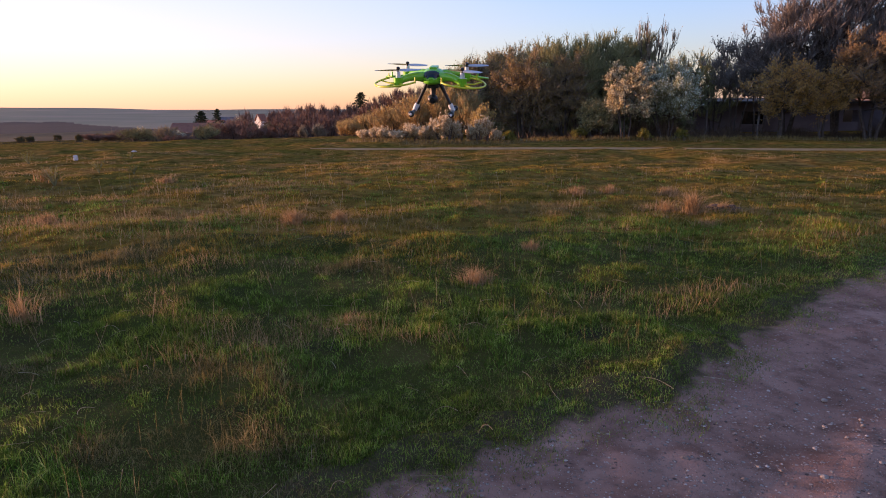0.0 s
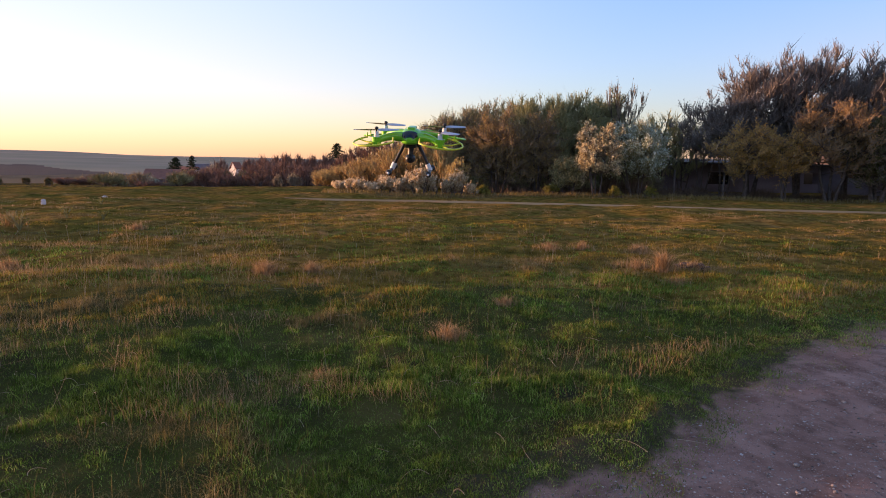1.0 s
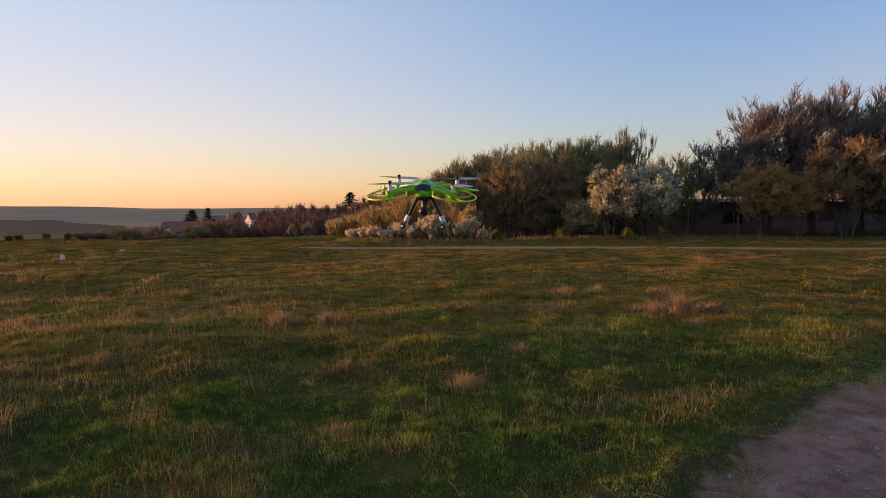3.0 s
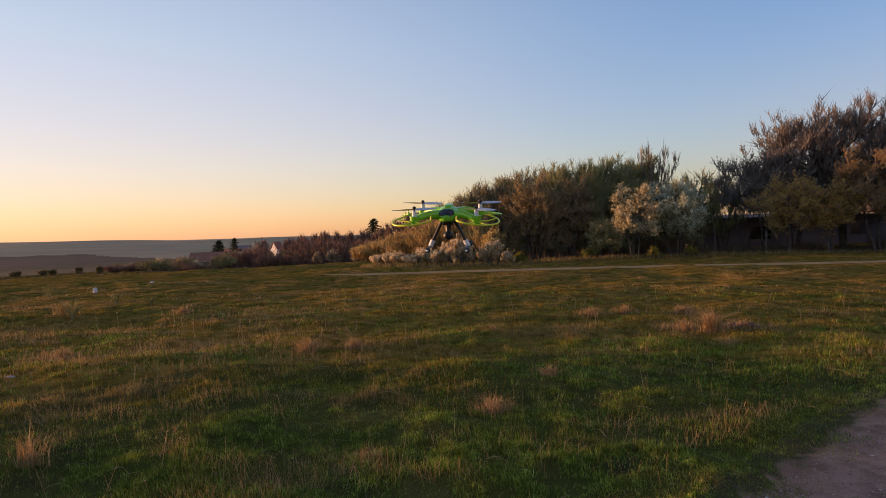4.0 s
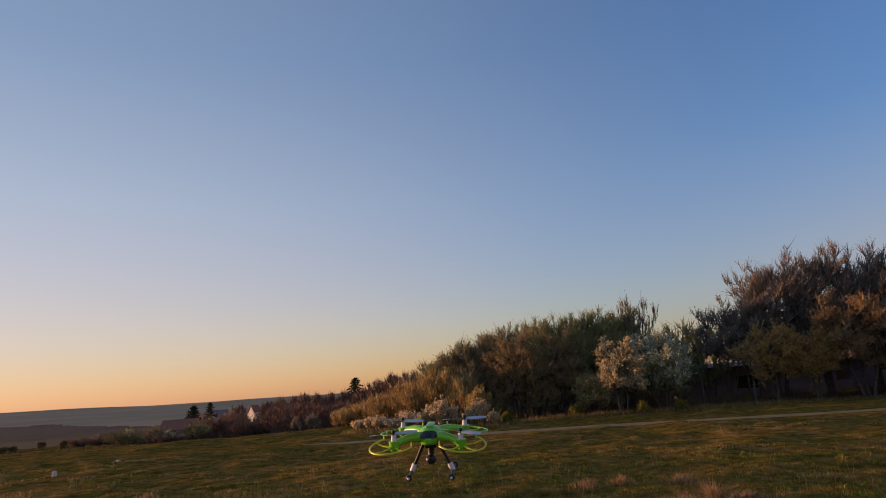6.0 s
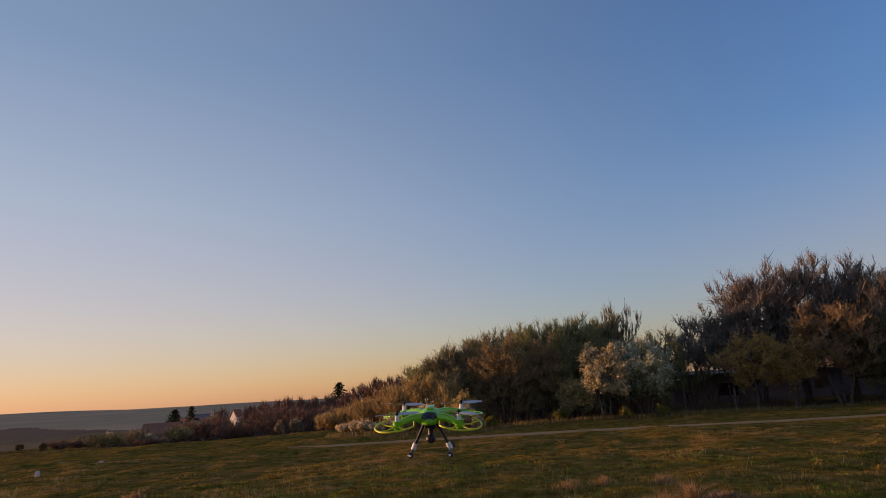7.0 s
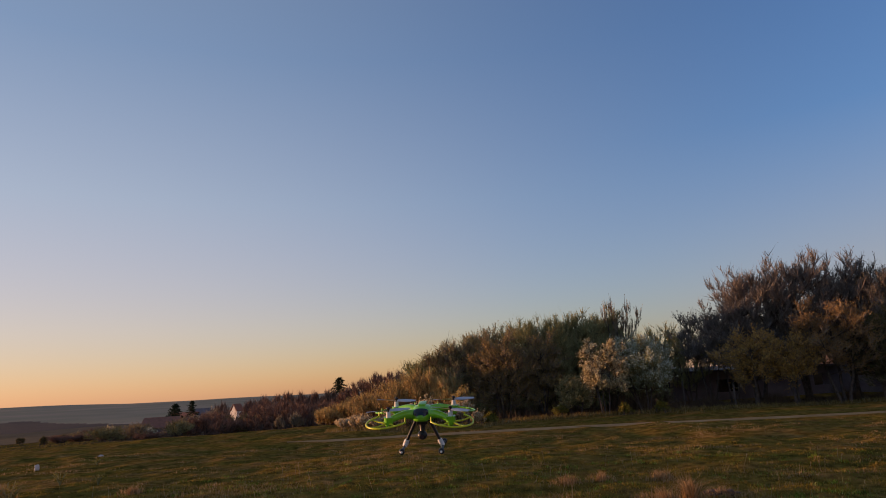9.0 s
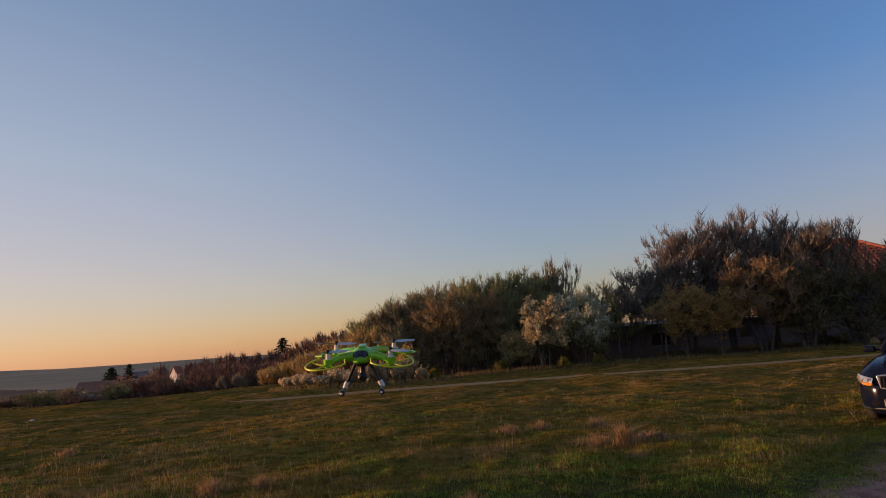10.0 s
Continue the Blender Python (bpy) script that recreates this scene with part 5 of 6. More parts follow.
def tiled_house():
    """The house with the hipped tile roof behind the trees."""
    x, y = polar(37.0, 47)
    root = thing("house", "house with a hipped red clay tile roof behind trees", "house", (x, y, gz(x, y)), turn=-38)
    w, d, e, rz = 12.0, 8.0, 3.4, 6.15
    holes = [(-3, -1.9, 1, 2.3), (1.9, 3, 1, 2.3)]
    bm = bmesh.new()
    wall_with_hole(bm, -w / 2, w / 2, 0, e, -d / 2 + 0.15, 0.3, holes)
    part("front_wall", bm, M_GREYWALL, root)
    bm = bmesh.new()
    wall_with_hole(bm, -w / 2, w / 2, 0, e, d / 2 - 0.15, 0.3, [])
    part("back_wall", bm, M_GREYWALL, root)
    for s in (-1, 1):
        bm = bmesh.new()
        box(bm, s * (w / 2 - 0.15), 0, e / 2, 0.3, d - 0.6, e)
        part("end_wall", bm, M_GREYWALL, root)
    for hx0, hx1, hz0, hz1 in holes:
        bm = bmesh.new()
        box(bm, (hx0 + hx1) / 2, -d / 2 + 0.2, (hz0 + hz1) / 2, hx1 - hx0, 0.02, hz1 - hz0)
        part("window", bm, M_DARKGLASS, root)
    W, D = w / 2 + 0.5, d / 2 + 0.5
    rl = 1.2
    sides = [((-W, -D), (W, -D), (rl, 0), (-rl, 0)), ((W, D), (-W, D), (-rl, 0), (rl, 0)), ((-W, D), (-W, -D), (-rl, 0), (-rl, 0)), ((W, -D), (W, D), (rl, 0), (rl, 0))]
    for a, b, c, dd in sides:
        A, B = np.array([*a, e - 0.1]), np.array([*b, e - 0.1])
        C, DD = np.array([*c, rz]), np.array([*dd, rz])
        nrm = np.cross(B - A, DD - A)
        nrm /= np.linalg.norm(nrm)
        g = Geo()
        under = [A - nrm * 0.06, B - nrm * 0.06, C - nrm * 0.06, DD - nrm * 0.06]
        g.add(under + [p - nrm * 0.08 for p in under], [[0, 1, 2, 3], [4, 7, 6, 5], [0, 4, 5, 1], [1, 5, 6, 2], [2, 6, 7, 3], [3, 7, 4, 0]])
        slope = put("roof_slope", g, M_ROOFDARK, root)
        g = Geo()
        rows = 15
        for k in range(rows):
            f0, f1 = k / rows, (k + 1) / rows
            p0, p1 = A + (DD - A) * f0, B + (C - B) * f0
            q0, q1 = A + (DD - A) * f1, B + (C - B) * f1
            n = max(2, int(np.linalg.norm(p1 - p0) / 0.26))
            for i in range(n):
                s0, s1 = i / n, (i + 1) / n
                a0, a1 = p0 + (p1 - p0) * s0, p0 + (p1 - p0) * s1
                b0, b1 = q0 + (q1 - q0) * s0, q0 + (q1 - q0) * s1
                am, bm_ = (a0 + a1) / 2 + nrm * 0.10, (b0 + b1) / 2 + nrm * 0.05
                g.add([a0 + nrm * 0.04, am, a1 + nrm * 0.04, b1, bm_, b0, a0, a1], [[0, 1, 4, 5], [1, 2, 3, 4], [6, 7, 2, 0]])
        tagged(put("roof_tiles", g, M_TILE, slope, "red clay tiles in rows"), kind="stuff")
    for p, q in (((-rl, 0, rz), (rl, 0, rz)), ((-W, -D, e), (-rl, 0, rz)), ((W, -D, e), (rl, 0, rz)), ((-W, D, e), (-rl, 0, rz)), ((W, D, e), (rl, 0, rz))):
        g = Geo()
        tube(g, [p, q], [0.12, 0.12], 8)
        put("ridge_cap", g, M_TILE, root)


tiled_house()


def fence_post(x, y, h, seed):
    rng = np.random.default_rng(seed)
    g = Geo()
    tube(g, [(0, 0, -0.1), (rng.normal(0, 0.02), 0, h * 0.5), (rng.normal(0, 0.02), 0, h), (rng.normal(0, 0.02), 0, h + 0.02)], [0.045, 0.042, 0.04, 0.02], 9)
    ob = put("fence_post", g, M_WOOD)
    ob.matrix_world = pose(x, y, gz(x, y))
    tagged(ob, "weathered wooden fence post before the shed", "fence post", "fence posts")


for i, (az, h) in enumerate(((20.6, 1.2), (24.4, 0.9))):
    fence_post(*polar(az, 32.2), h, i)
# ---- quadcopter ----
M_LIME = material("lime_plastic", [(0.16, 0.50, 0.012), (0.19, 0.56, 0.016)], 0.32, 20, spec=0.5, coat=0.3)
M_YELLOW = material("yellow_green_plastic", [(0.56, 0.60, 0.01), (0.64, 0.66, 0.015)], 0.35, 20, spec=0.5)
M_BLACK = material("black_plastic", [(0.012, 0.012, 0.013), (0.02, 0.02, 0.021)], 0.4, 30, spec=0.4)
M_CANOPY = material("smoked_canopy", [(0.012, 0.016, 0.02), (0.018, 0.022, 0.027)], 0.12, 10, spec=0.6)
M_WHITEPL = material("white_plastic", [(0.68, 0.68, 0.68), (0.76, 0.76, 0.76)], 0.4, 30)
M_BLADE = material("grey_blade", [(0.42, 0.44, 0.48), (0.5, 0.52, 0.56)], 0.35, 30)
M_LENS = material("lens_glass", [(0.01, 0.01, 0.015), (0.015, 0.015, 0.02)], 0.05, 10, spec=0.8)


def quadcopter(x, y, z, turn, pitch):
    root = thing("quadcopter", "lime green toy quadcopter with rotor guards hovering over the meadow", "drone", (x, y, z))
    root.matrix_world = pose(x, y, z, pitch, 1.5, turn)
    # body: lofted rings from nose to tail
    g = Geo()
    prof = [(-0.082, 0.010, 0.008, -0.004), (-0.076, 0.024, 0.019, -0.003), (-0.060, 0.034, 0.028, 0.0), (-0.035, 0.040, 0.034, 0.002), (0.0, 0.043, 0.036, 0.003),
            (0.035, 0.040, 0.032, 0.002), (0.062, 0.030, 0.024, 0.0), (0.080, 0.016, 0.013, 0.0), (0.086, 0.004, 0.004, 0.0)]
    n = 20
    a = np.arange(n) * TAU / n
    rings = []
    for yy, w, h, dz in prof:
        c, s = np.cos(a), np.sin(a)
        sx = np.sign(c) * np.abs(c) ** 0.75 * w
        sz = np.where(s > 0, np.abs(s) ** 0.85 * h, -np.abs(s) ** 0.6 * h * 0.72) + dz
        rings.append(np.stack([sx, np.full(n, yy), sz], -1))
    v = np.concatenate(rings)
    i = np.arange(len(prof) - 1)[:, None] * n + np.arange(n)
    j = np.arange(len(prof) - 1)[:, None] * n + (np.arange(n) + 1) % n
    g.add(v, np.stack([i, i + n, j + n, j], -1).reshape(-1, 4))
    b = np.arange(n)
    g.add(np.vstack([rings[0], rings[0].mean(0)]), np.stack([b, (b + 1) % n, np.full(n, n)], -1))
    g.add(np.vstack([rings[-1], rings[-1].mean(0)]), np.stack([(b + 1) % n, b, np.full(n, n)], -1))
    body = put("body", g, M_LIME, root, "glossy lime green shell", True)
    # dark canopy on the nose: a patch of the same loft, slightly proud
    g = Geo()
    def shell(yy, ang):
        ys = [p[0] for p in prof]
        w, h, dz = (np.interp(yy, ys, [p[k] for p in prof]) for k in (1, 2, 3))
        c, s = math.cos(ang), math.sin(ang)
        return [math.copysign(abs(c) ** 0.75, c) * (w + 0.0016), yy - 0.0012, abs(s) ** 0.85 * (h + 0.0016) + dz]
    rows = []
    for k in range(7):
        yy = -0.0795 + 0.027 * k / 6
        half = radians(66) * (0.78 + 0.22 * math.sin(math.pi * (k + 1) / 8))
        rows.append([shell(yy, math.pi / 2 - half + 2 * half * q / 10) for q in range(11)])
    i = np.arange(6)[:, None] * 11 + np.arange(10)
    g.add(np.array(rows).reshape(-1, 3), np.stack([i, i + 1, i + 12, i + 11], -1).reshape(-1, 4))
    put("canopy", g, M_CANOPY, body, "dark glossy canopy window", True)
    bm = bmesh.new()
    box(bm, 0, 0.01, 0.038, 0.03, 0.075, 0.010, 0.004)
    part("top_fin", bm, M_LIME, body, smooth=True)
    bm = bmesh.new()
    box(bm, 0, 0.005, -0.030, 0.044, 0.085, 0.014, 0.004)
    part("battery_tray", bm, M_BLACK, body)
    for sx in (-1, 1):
        for sy in (-1, 1):
            mx, my = sx * 0.122, sy * 0.108
            g = Geo()
            t = np.linspace(0, 1, 7)
            pts = np.stack([sx * (0.022 + 0.100 * t), sy * (0.036 + 0.072 * t), 0.004 - 0.008 * t + 0.010 * np.sin(t * math.pi)], -1)
            tube(g, pts, [0.021, 0.020, 0.018, 0.0155, 0.014, 0.013, 0.013], 10)
            arm = put("arm", g, M_LIME, root, smooth=True)
            bm = bmesh.new()
            cyl(bm, (mx, my, -0.004), 0.0165, 0.019, 0.030, 20)
            cyl(bm, (mx, my, -0.022), 0.010, 0.0165, 0.008, 20)
            part("motor_pod", bm, M_LIME, arm, smooth=False)
            bm = bmesh.new()
            cyl(bm, (mx, my, 0.021), 0.0095, 0.008, 0.022, 16)
            part("motor", bm, M_WHITEPL, arm, "white motor housing")
            bm = bmesh.new()
            cyl(bm, (mx, my, 0.036), 0.0035, 0.0035, 0.010, 10)
            ball(bm, (mx, my, 0.044), 0.0078, 2, (1, 1, 0.8))
            part("rotor_cap", bm, M_BLACK, arm, "black rotor cap", True)
            # two-bladed rotor, twisted and cambered
            ang = {(-1, -1): 0.35, (1, -1): 2.6, (-1, 1): 2.9, (1, 1): 0.15}[(sx, sy)]
            for k in (0, math.pi):
                g = Geo()
                u = np.linspace(0.004, 0.088, 9)
                ch = 0.004 + 0.0085 * np.sin(np.clip(u / 0.088, 0, 1) * 2.6) ** 0.8
                tw = 0.45 - 0.35 * u / 0.088
                ca, sa = math.cos(ang + k), math.sin(ang + k)
                vs = []
                for uu, c_, w_ in zip(u, ch, tw):
                    for side, lift in ((-1, 0), (0, 0.0012), (1, 0)):
                        lx, lz = side * c_ * math.cos(w_), side * c_ * math.sin(w_) + lift
                        vs.append([mx + uu * ca - lx * sa, my + uu * sa + lx * ca, 0.038 + lz])
                vs = np.array(vs)
                ii = np.arange(8)[:, None] * 3 + np.arange(2)
                f = np.stack([ii, ii + 1, ii + 4, ii + 3], -1).reshape(-1, 4)
                g.add(vs, f)
                g.add(vs - np.array([0, 0, 0.0012]), f[:, ::-1])
                put("rotor_blade", g, M_BLADE, arm, "pale grey rotor blade", True)
            # guard: an open arc outside the rotor with struts and upturned ends
            out = math.atan2(sy, sx)
            g = Geo()
            aa = np.linspace(out - 1.75, out + 1.75, 25)
            R = 0.088
            zz = -0.012 - 0.016 * np.cos(np.linspace(-1.75, 1.75, 25) * 0.9)
            tube(g, np.stack([mx + R * np.cos(aa), my + R * np.sin(aa), zz + 0.012], -1), 0.0036, 7)
            for q in (0, 24):
                e = np.array([mx + R * math.cos(aa[q]), my + R * math.sin(aa[q]), zz[q] + 0.012])
                tube(g, [e + np.array([0, 0, -0.004]), e + np.array([0, 0, 0.018])], [0.0036, 0.0022], 7)
            put("guard_ring", g, M_LIME if sy > 0 else M_YELLOW, arm, "thin yellow-green rotor guard", True)
            for q in (3, 12, 21):
                g = Geo()
                e = np.array([mx + R * math.cos(aa[q]), my + R * math.sin(aa[q]), zz[q] + 0.012])
                s = np.array([mx + 0.014 * math.cos(aa[q]), my + 0.014 * math.sin(aa[q]), -0.012])
                tube(g, [s, (s + e) / 2 + np.array([0, 0, -0.004]), e], [0.0042, 0.003, 0.003], 6)
                put("guard_strut", g, M_YELLOW, arm, smooth=True)
    for s in (-1, 1):
        g = Geo()
        tube(g, [(s * 0.026, 0.0, -0.022), (s * 0.052, 0.0, -0.075), (s * 0.078, 0.0, -0.128)], [0.0075, 0.0065, 0.006], 10)
        leg = put("leg", g, M_BLACK, root, "black tubular landing leg", True)
        g = Geo()
        tube(g, [(s * 0.0785, -0.075, -0.13), (s * 0.0785, 0.0, -0.13), (s * 0.0785, 0.075, -0.13)], 0.006, 10)
        put("skid", g, M_BLACK, leg, "black skid bar", True)
        g = Geo()
        tube(g, [(s * 0.066, 0, -0.103), (s * 0.070, 0, -0.112), (s * 0.078, 0, -0.129)], [0.0095, 0.0105, 0.0095], 12)
        put("sleeve", g, M_WHITEPL, leg, "white plastic sleeve", True)
        for e in (-1, 1):
            bm = bmesh.new()
            ball(bm, (s * 0.0785, e * 0.080, -0.131), 0.0125, 2)
            part("foot", bm, M_BLACK, leg, "black rubber foot", True)
            bm = bmesh.new()
            ball(bm, (s * 0.0785, e * 0.0905, -0.131), 0.0052, 2, (1, 0.6, 1))
            part("foot_cap", bm, M_WHITEPL, leg, "white end cap", True)
    g = Geo()
    tube(g, [(0, -0.018, -0.03), (0, -0.02, -0.05), (0, -0.026, -0.066)], [0.015, 0.011, 0.010], 12)
    gimbal = put("gimbal_arm", g, M_BLACK, root, "black hanging mount", True)
    bm = bmesh.new()
    ball(bm, (0, -0.030, -0.079), 0.020, 3, (1, 1, 0.92))
    part("lens_pod", bm, M_BLACK, gimbal, "black round film pod", True)
    bm = bmesh.new()
    cyl(bm, (0, -0.050, -0.081), 0.010, 0.009, 0.008, 16, Matrix.Rotation(radians(90), 4, "X"))
    part("lens", bm, M_LENS, gimbal, "dark lens")
    return root


quadcopter(-0.085, 2.58, 1.575, -5, 9)

# ---- parked car ----
M_CARBLUE = material("dark_blue_car_paint", [(0.005, 0.007, 0.019), (0.007, 0.010, 0.024)], 0.12, 3, spec=0.12, wear=(0.008, 0.011, 0.02), wear_scale=4.0)
M_CHROME = material("chrome", [(0.36, 0.36, 0.37), (0.44, 0.44, 0.45)], 0.3, 5, metal=1.0)
M_TYRE = material("tyre_rubber", [(0.018, 0.018, 0.018), (0.028, 0.027, 0.026)], 0.85, 12)
M_ALLOY = material("alloy_rim", [(0.4, 0.4, 0.41), (0.46, 0.46, 0.47)], 0.35, 8, metal=0.9)
M_HEADLAMP = material("headlamp_glass", [(0.40, 0.40, 0.40), (0.52, 0.51, 0.50)], 0.08, 9, 2, metal=0.6, spec=0.5, coat=0.6)
M_AMBER = material("amber_lens", [(0.75, 0.22, 0.01), (0.85, 0.28, 0.015)], 0.2, 20)
M_PLATE = material("white_plate", [(0.65, 0.65, 0.64), (0.72, 0.72, 0.7)], 0.5, 20)
M_INK = material("dark_ink", [(0.02, 0.02, 0.03), (0.03, 0.03, 0.04)], 0.6, 20)
M_CARGLASS = material("tinted_car_glass", [(0.015, 0.018, 0.022), (0.022, 0.026, 0.03)], 0.06, 5, spec=0.8)


def car(x, y, turn):
    """A saloon car; its nose points to -y of its own frame."""
    root = thing("car", "dark blue saloon car with chrome-edged grille parked on the meadow", "car", (x, y, gz(x, y)), turn=turn)
    W = 0.87
    # lower body: rings along the length, (y, half width, bottom, shoulder height, top)
    prof = [(-2.26, 0.56, 0.22, 0.50, 0.62), (-2.22, 0.71, 0.18, 0.55, 0.70), (-2.10, 0.81, 0.17, 0.62, 0.80), (-1.85, 0.85, 0.19, 0.68, 0.88), (-1.45, W, 0.19, 0.72, 0.95),
            (-0.95, W, 0.19, 0.76, 1.00), (-0.3, W, 0.19, 0.78, 1.0), (0.6, W, 0.19, 0.80, 1.0), (1.3, W, 0.19, 0.82, 1.02), (1.8, 0.85, 0.22, 0.84, 1.04), (2.15, 0.80, 0.28, 0.80, 1.02),
            (2.28, 0.70, 0.36, 0.70, 0.92)]
    rings = []
    for yy, w, z0, zs, z1 in prof:
        half = [(0.0, z0), (w * 0.8, z0), (w * 0.96, z0 + 0.08), (w, (z0 + zs) / 2), (w * 0.99, zs), (w * 0.93, zs + (z1 - zs) * 0.55), (w * 0.78, z1 - 0.03), (w * 0.4, z1), (0.0, z1 + 0.01)]
        rings.append([(px, yy, pz) for px, pz in half] + [(-px, yy, pz) for px, pz in half[-2:0:-1]])
    n = len(rings[0])
    g = Geo()
    i = np.arange(len(rings) - 1)[:, None] * n + np.arange(n)
    j = np.arange(len(rings) - 1)[:, None] * n + (np.arange(n) + 1) % n
    g.add(np.array(rings).reshape(-1, 3), np.stack([i, j, j + n, i + n], -1).reshape(-1, 4))
    b = np.arange(n)
    for k, rg in ((0, rings[0]), (-1, rings[-1])):
        g.add(np.vstack([rg, np.mean(rg, axis=0)]), np.stack([b, (b + 1) % n, np.full(n, n)], -1))
    body = put("body", g, M_CARBLUE, root, "dark blue painted body shell", True)
    # glasshouse
    g = Geo()
    cab = [(-0.98, 0.70, 1.0, 0.70, 1.0), (-0.25, 0.72, 0.99, 0.56, 1.42), (0.35, 0.73, 0.99, 0.57, 1.47), (1.0, 0.72, 0.99, 0.54, 1.42), (1.75, 0.68, 1.02, 0.66, 1.04)]
    v = []
    for yy, wb, zb, wt, zt in cab:
        v += [(-wb, yy, zb - 0.05), (-wt, yy, zt - 0.01), (wt, yy, zt - 0.01), (wb, yy, zb - 0.05)]
    v = np.array(v)
    for nm, lab, quads in (("windscreen", "tinted sloping windscreen", [(1, 2, 6, 5)]), ("rear_window", "tinted rear window", [(13, 14, 18, 17)]),
                           ("side_window", "tinted side windows", [(0, 1, 5, 4), (4, 5, 9, 8), (8, 9, 13, 12), (12, 13, 17, 16)]),
                           ("side_window", "tinted side windows", [(2, 3, 7, 6), (6, 7, 11, 10), (10, 11, 15, 14), (14, 15, 19, 18)])):
        g = Geo()
        used = sorted({q for f in quads for q in f})
        g.add(v[used], [[used.index(q) for q in f] for f in quads])
        put(nm, g, M_CARGLASS, body, lab)
    g = Geo()
    v = []
    for yy, wt, zt in ((-0.35, 0.57, 1.395), (-0.2, 0.56, 1.44), (0.35, 0.57, 1.485), (1.0, 0.54, 1.435), (1.15, 0.55, 1.36)):
        v += [(-wt - 0.01, yy, zt - 0.03), (-wt * 0.8, yy, zt), (0, yy, zt + 0.015), (wt * 0.8, yy, zt), (wt + 0.01, yy, zt - 0.03)]
    i = np.arange(4)[:, None] * 5 + np.arange(4)
    g.add(v, np.stack([i, i + 1, i + 6, i + 5], -1).reshape(-1, 4))
    put("roof", g, M_CARBLUE, body, smooth=True)
    for s in (-1, 1):
        for yy0, z0, x0, yy1, z1, x1 in ((-1.0, 0.98, 0.71, -0.25, 1.42, 0.565), (0.35, 0.97, 0.735, 0.37, 1.46, 0.575), (1.75, 1.0, 0.69, 1.0, 1.42, 0.545)):
            g = Geo()
            tube(g, [(s * x0, yy0, z0), (s * (x0 + x1) / 2, (yy0 + yy1) / 2, (z0 + z1) / 2 + 0.01), (s * x1, yy1, z1)], 0.035, 6)
            put("pillar", g, M_CARBLUE, body, smooth=True)
        # door mirror
        bm = bmesh.new()
        box(bm, s * 0.96, -0.62, 1.0, 0.18, 0.11, 0.11, 0.035)
        box(bm, s * 0.86, -0.60, 0.985, 0.08, 0.06, 0.04, 0.01)
        part("door_mirror", bm, M_CARBLUE, root, "dark blue door mirror", True)
        # headlamp following the corner
        g = Geo()
        rows = []
        for k, (px, py) in enumerate(((0.57, -2.252), (0.64, -2.21), (0.71, -2.155), (0.77, -2.08), (0.815, -1.97))):
            lo, hi = 0.565 + 0.012 * k, 0.672 + 0.014 * k
            rows.append([(s * (px + 0.02), py - 0.045, lo), (s * (px + 0.032), py - 0.05, (lo + hi) / 2), (s * (px + 0.02), py - 0.01, hi)])
        i = np.arange(4)[:, None] * 3 + np.arange(2)
        g.add(np.array(rows).reshape(-1, 3), np.stack([i, i + 1, i + 4, i + 3], -1).reshape(-1, 4))
        lamp = put("headlight", g, M_HEADLAMP, root, "clear swept-back headlight", True)
        for px, py in ((0.62, -2.222), (0.70, -2.165)):
            bm = bmesh.new()
            cyl(bm, (s * (px + 0.02), py - 0.035, 0.635), 0.034, 0.028, 0.03, 18, Matrix.Rotation(radians(90), 4, "X"))
            part("reflector", bm, M_CHROME, lamp)
        g = Geo()
        tube(g, [(s * 0.60, -2.30, 0.588), (s * 0.67, -2.262, 0.59), (s * 0.74, -2.20, 0.598)], [0.018, 0.022, 0.016], 8)
        put("indicator", g, M_AMBER, lamp, "amber indicator", True)
        bm = bmesh.new()
        cyl(bm, (s * 0.6, -2.245, 0.33), 0.05, 0.045, 0.03, 18, Matrix.Rotation(radians(90), 4, "X"))
        part("fog_lamp", bm, M_LENS, root, "round fog lamp")
        for yy in (-1.38, 1.32):
            bm = bmesh.new()
            rot = Matrix.Rotation(radians(90), 4, "Y")
            cyl(bm, (s * 0.80, yy, 0.315), 0.315, 0.315, 0.20, 36, rot)
            bmesh.ops.bevel(bm, geom=[e for e in bm.edges if abs((e.verts[0].co - e.verts[1].co).x) < 1e-4], offset=0.03, segments=2, affect="EDGES")
            tyre = part("wheel", bm, M_TYRE, root, "black rubber tyre", True)
            bm = bmesh.new()
            cyl(bm, (s * 0.895, yy, 0.315), 0.205, 0.20, 0.02, 30, rot)
            part("rim", bm, M_ALLOY, tyre, "silver alloy rim")
            for q in range(5):
                bm = bmesh.new()
                box(bm, 0, 0, 0.1, 0.03, 0.045, 0.19, 0.008, Matrix.Translation((s * 0.91, yy, 0.315)) @ Matrix.Rotation(q * TAU / 5, 4, "X"))
                part("spoke", bm, M_ALLOY, tyre)
    # grille with chrome frame and upright bars
    bm = bmesh.new()
    box(bm, 0, -2.27, 0.615, 1.04, 0.03, 0.17, 0.01)
    grille = part("grille", bm, M_BLACK, root, "black grille with upright bars")
    g = Geo()
    tube(g, [(-0.54, -2.26, 0.70), (-0.50, -2.285, 0.54), (-0.36, -2.30, 0.515), (0.36, -2.30, 0.515), (0.50, -2.285, 0.54), (0.54, -2.26, 0.70), (0.3, -2.275, 0.725), (-0.3, -2.275, 0.725), (-0.54, -2.26, 0.70)], 0.016, 8)
    put("grille_frame", g, M_CHROME, grille, "chrome grille surround", True)
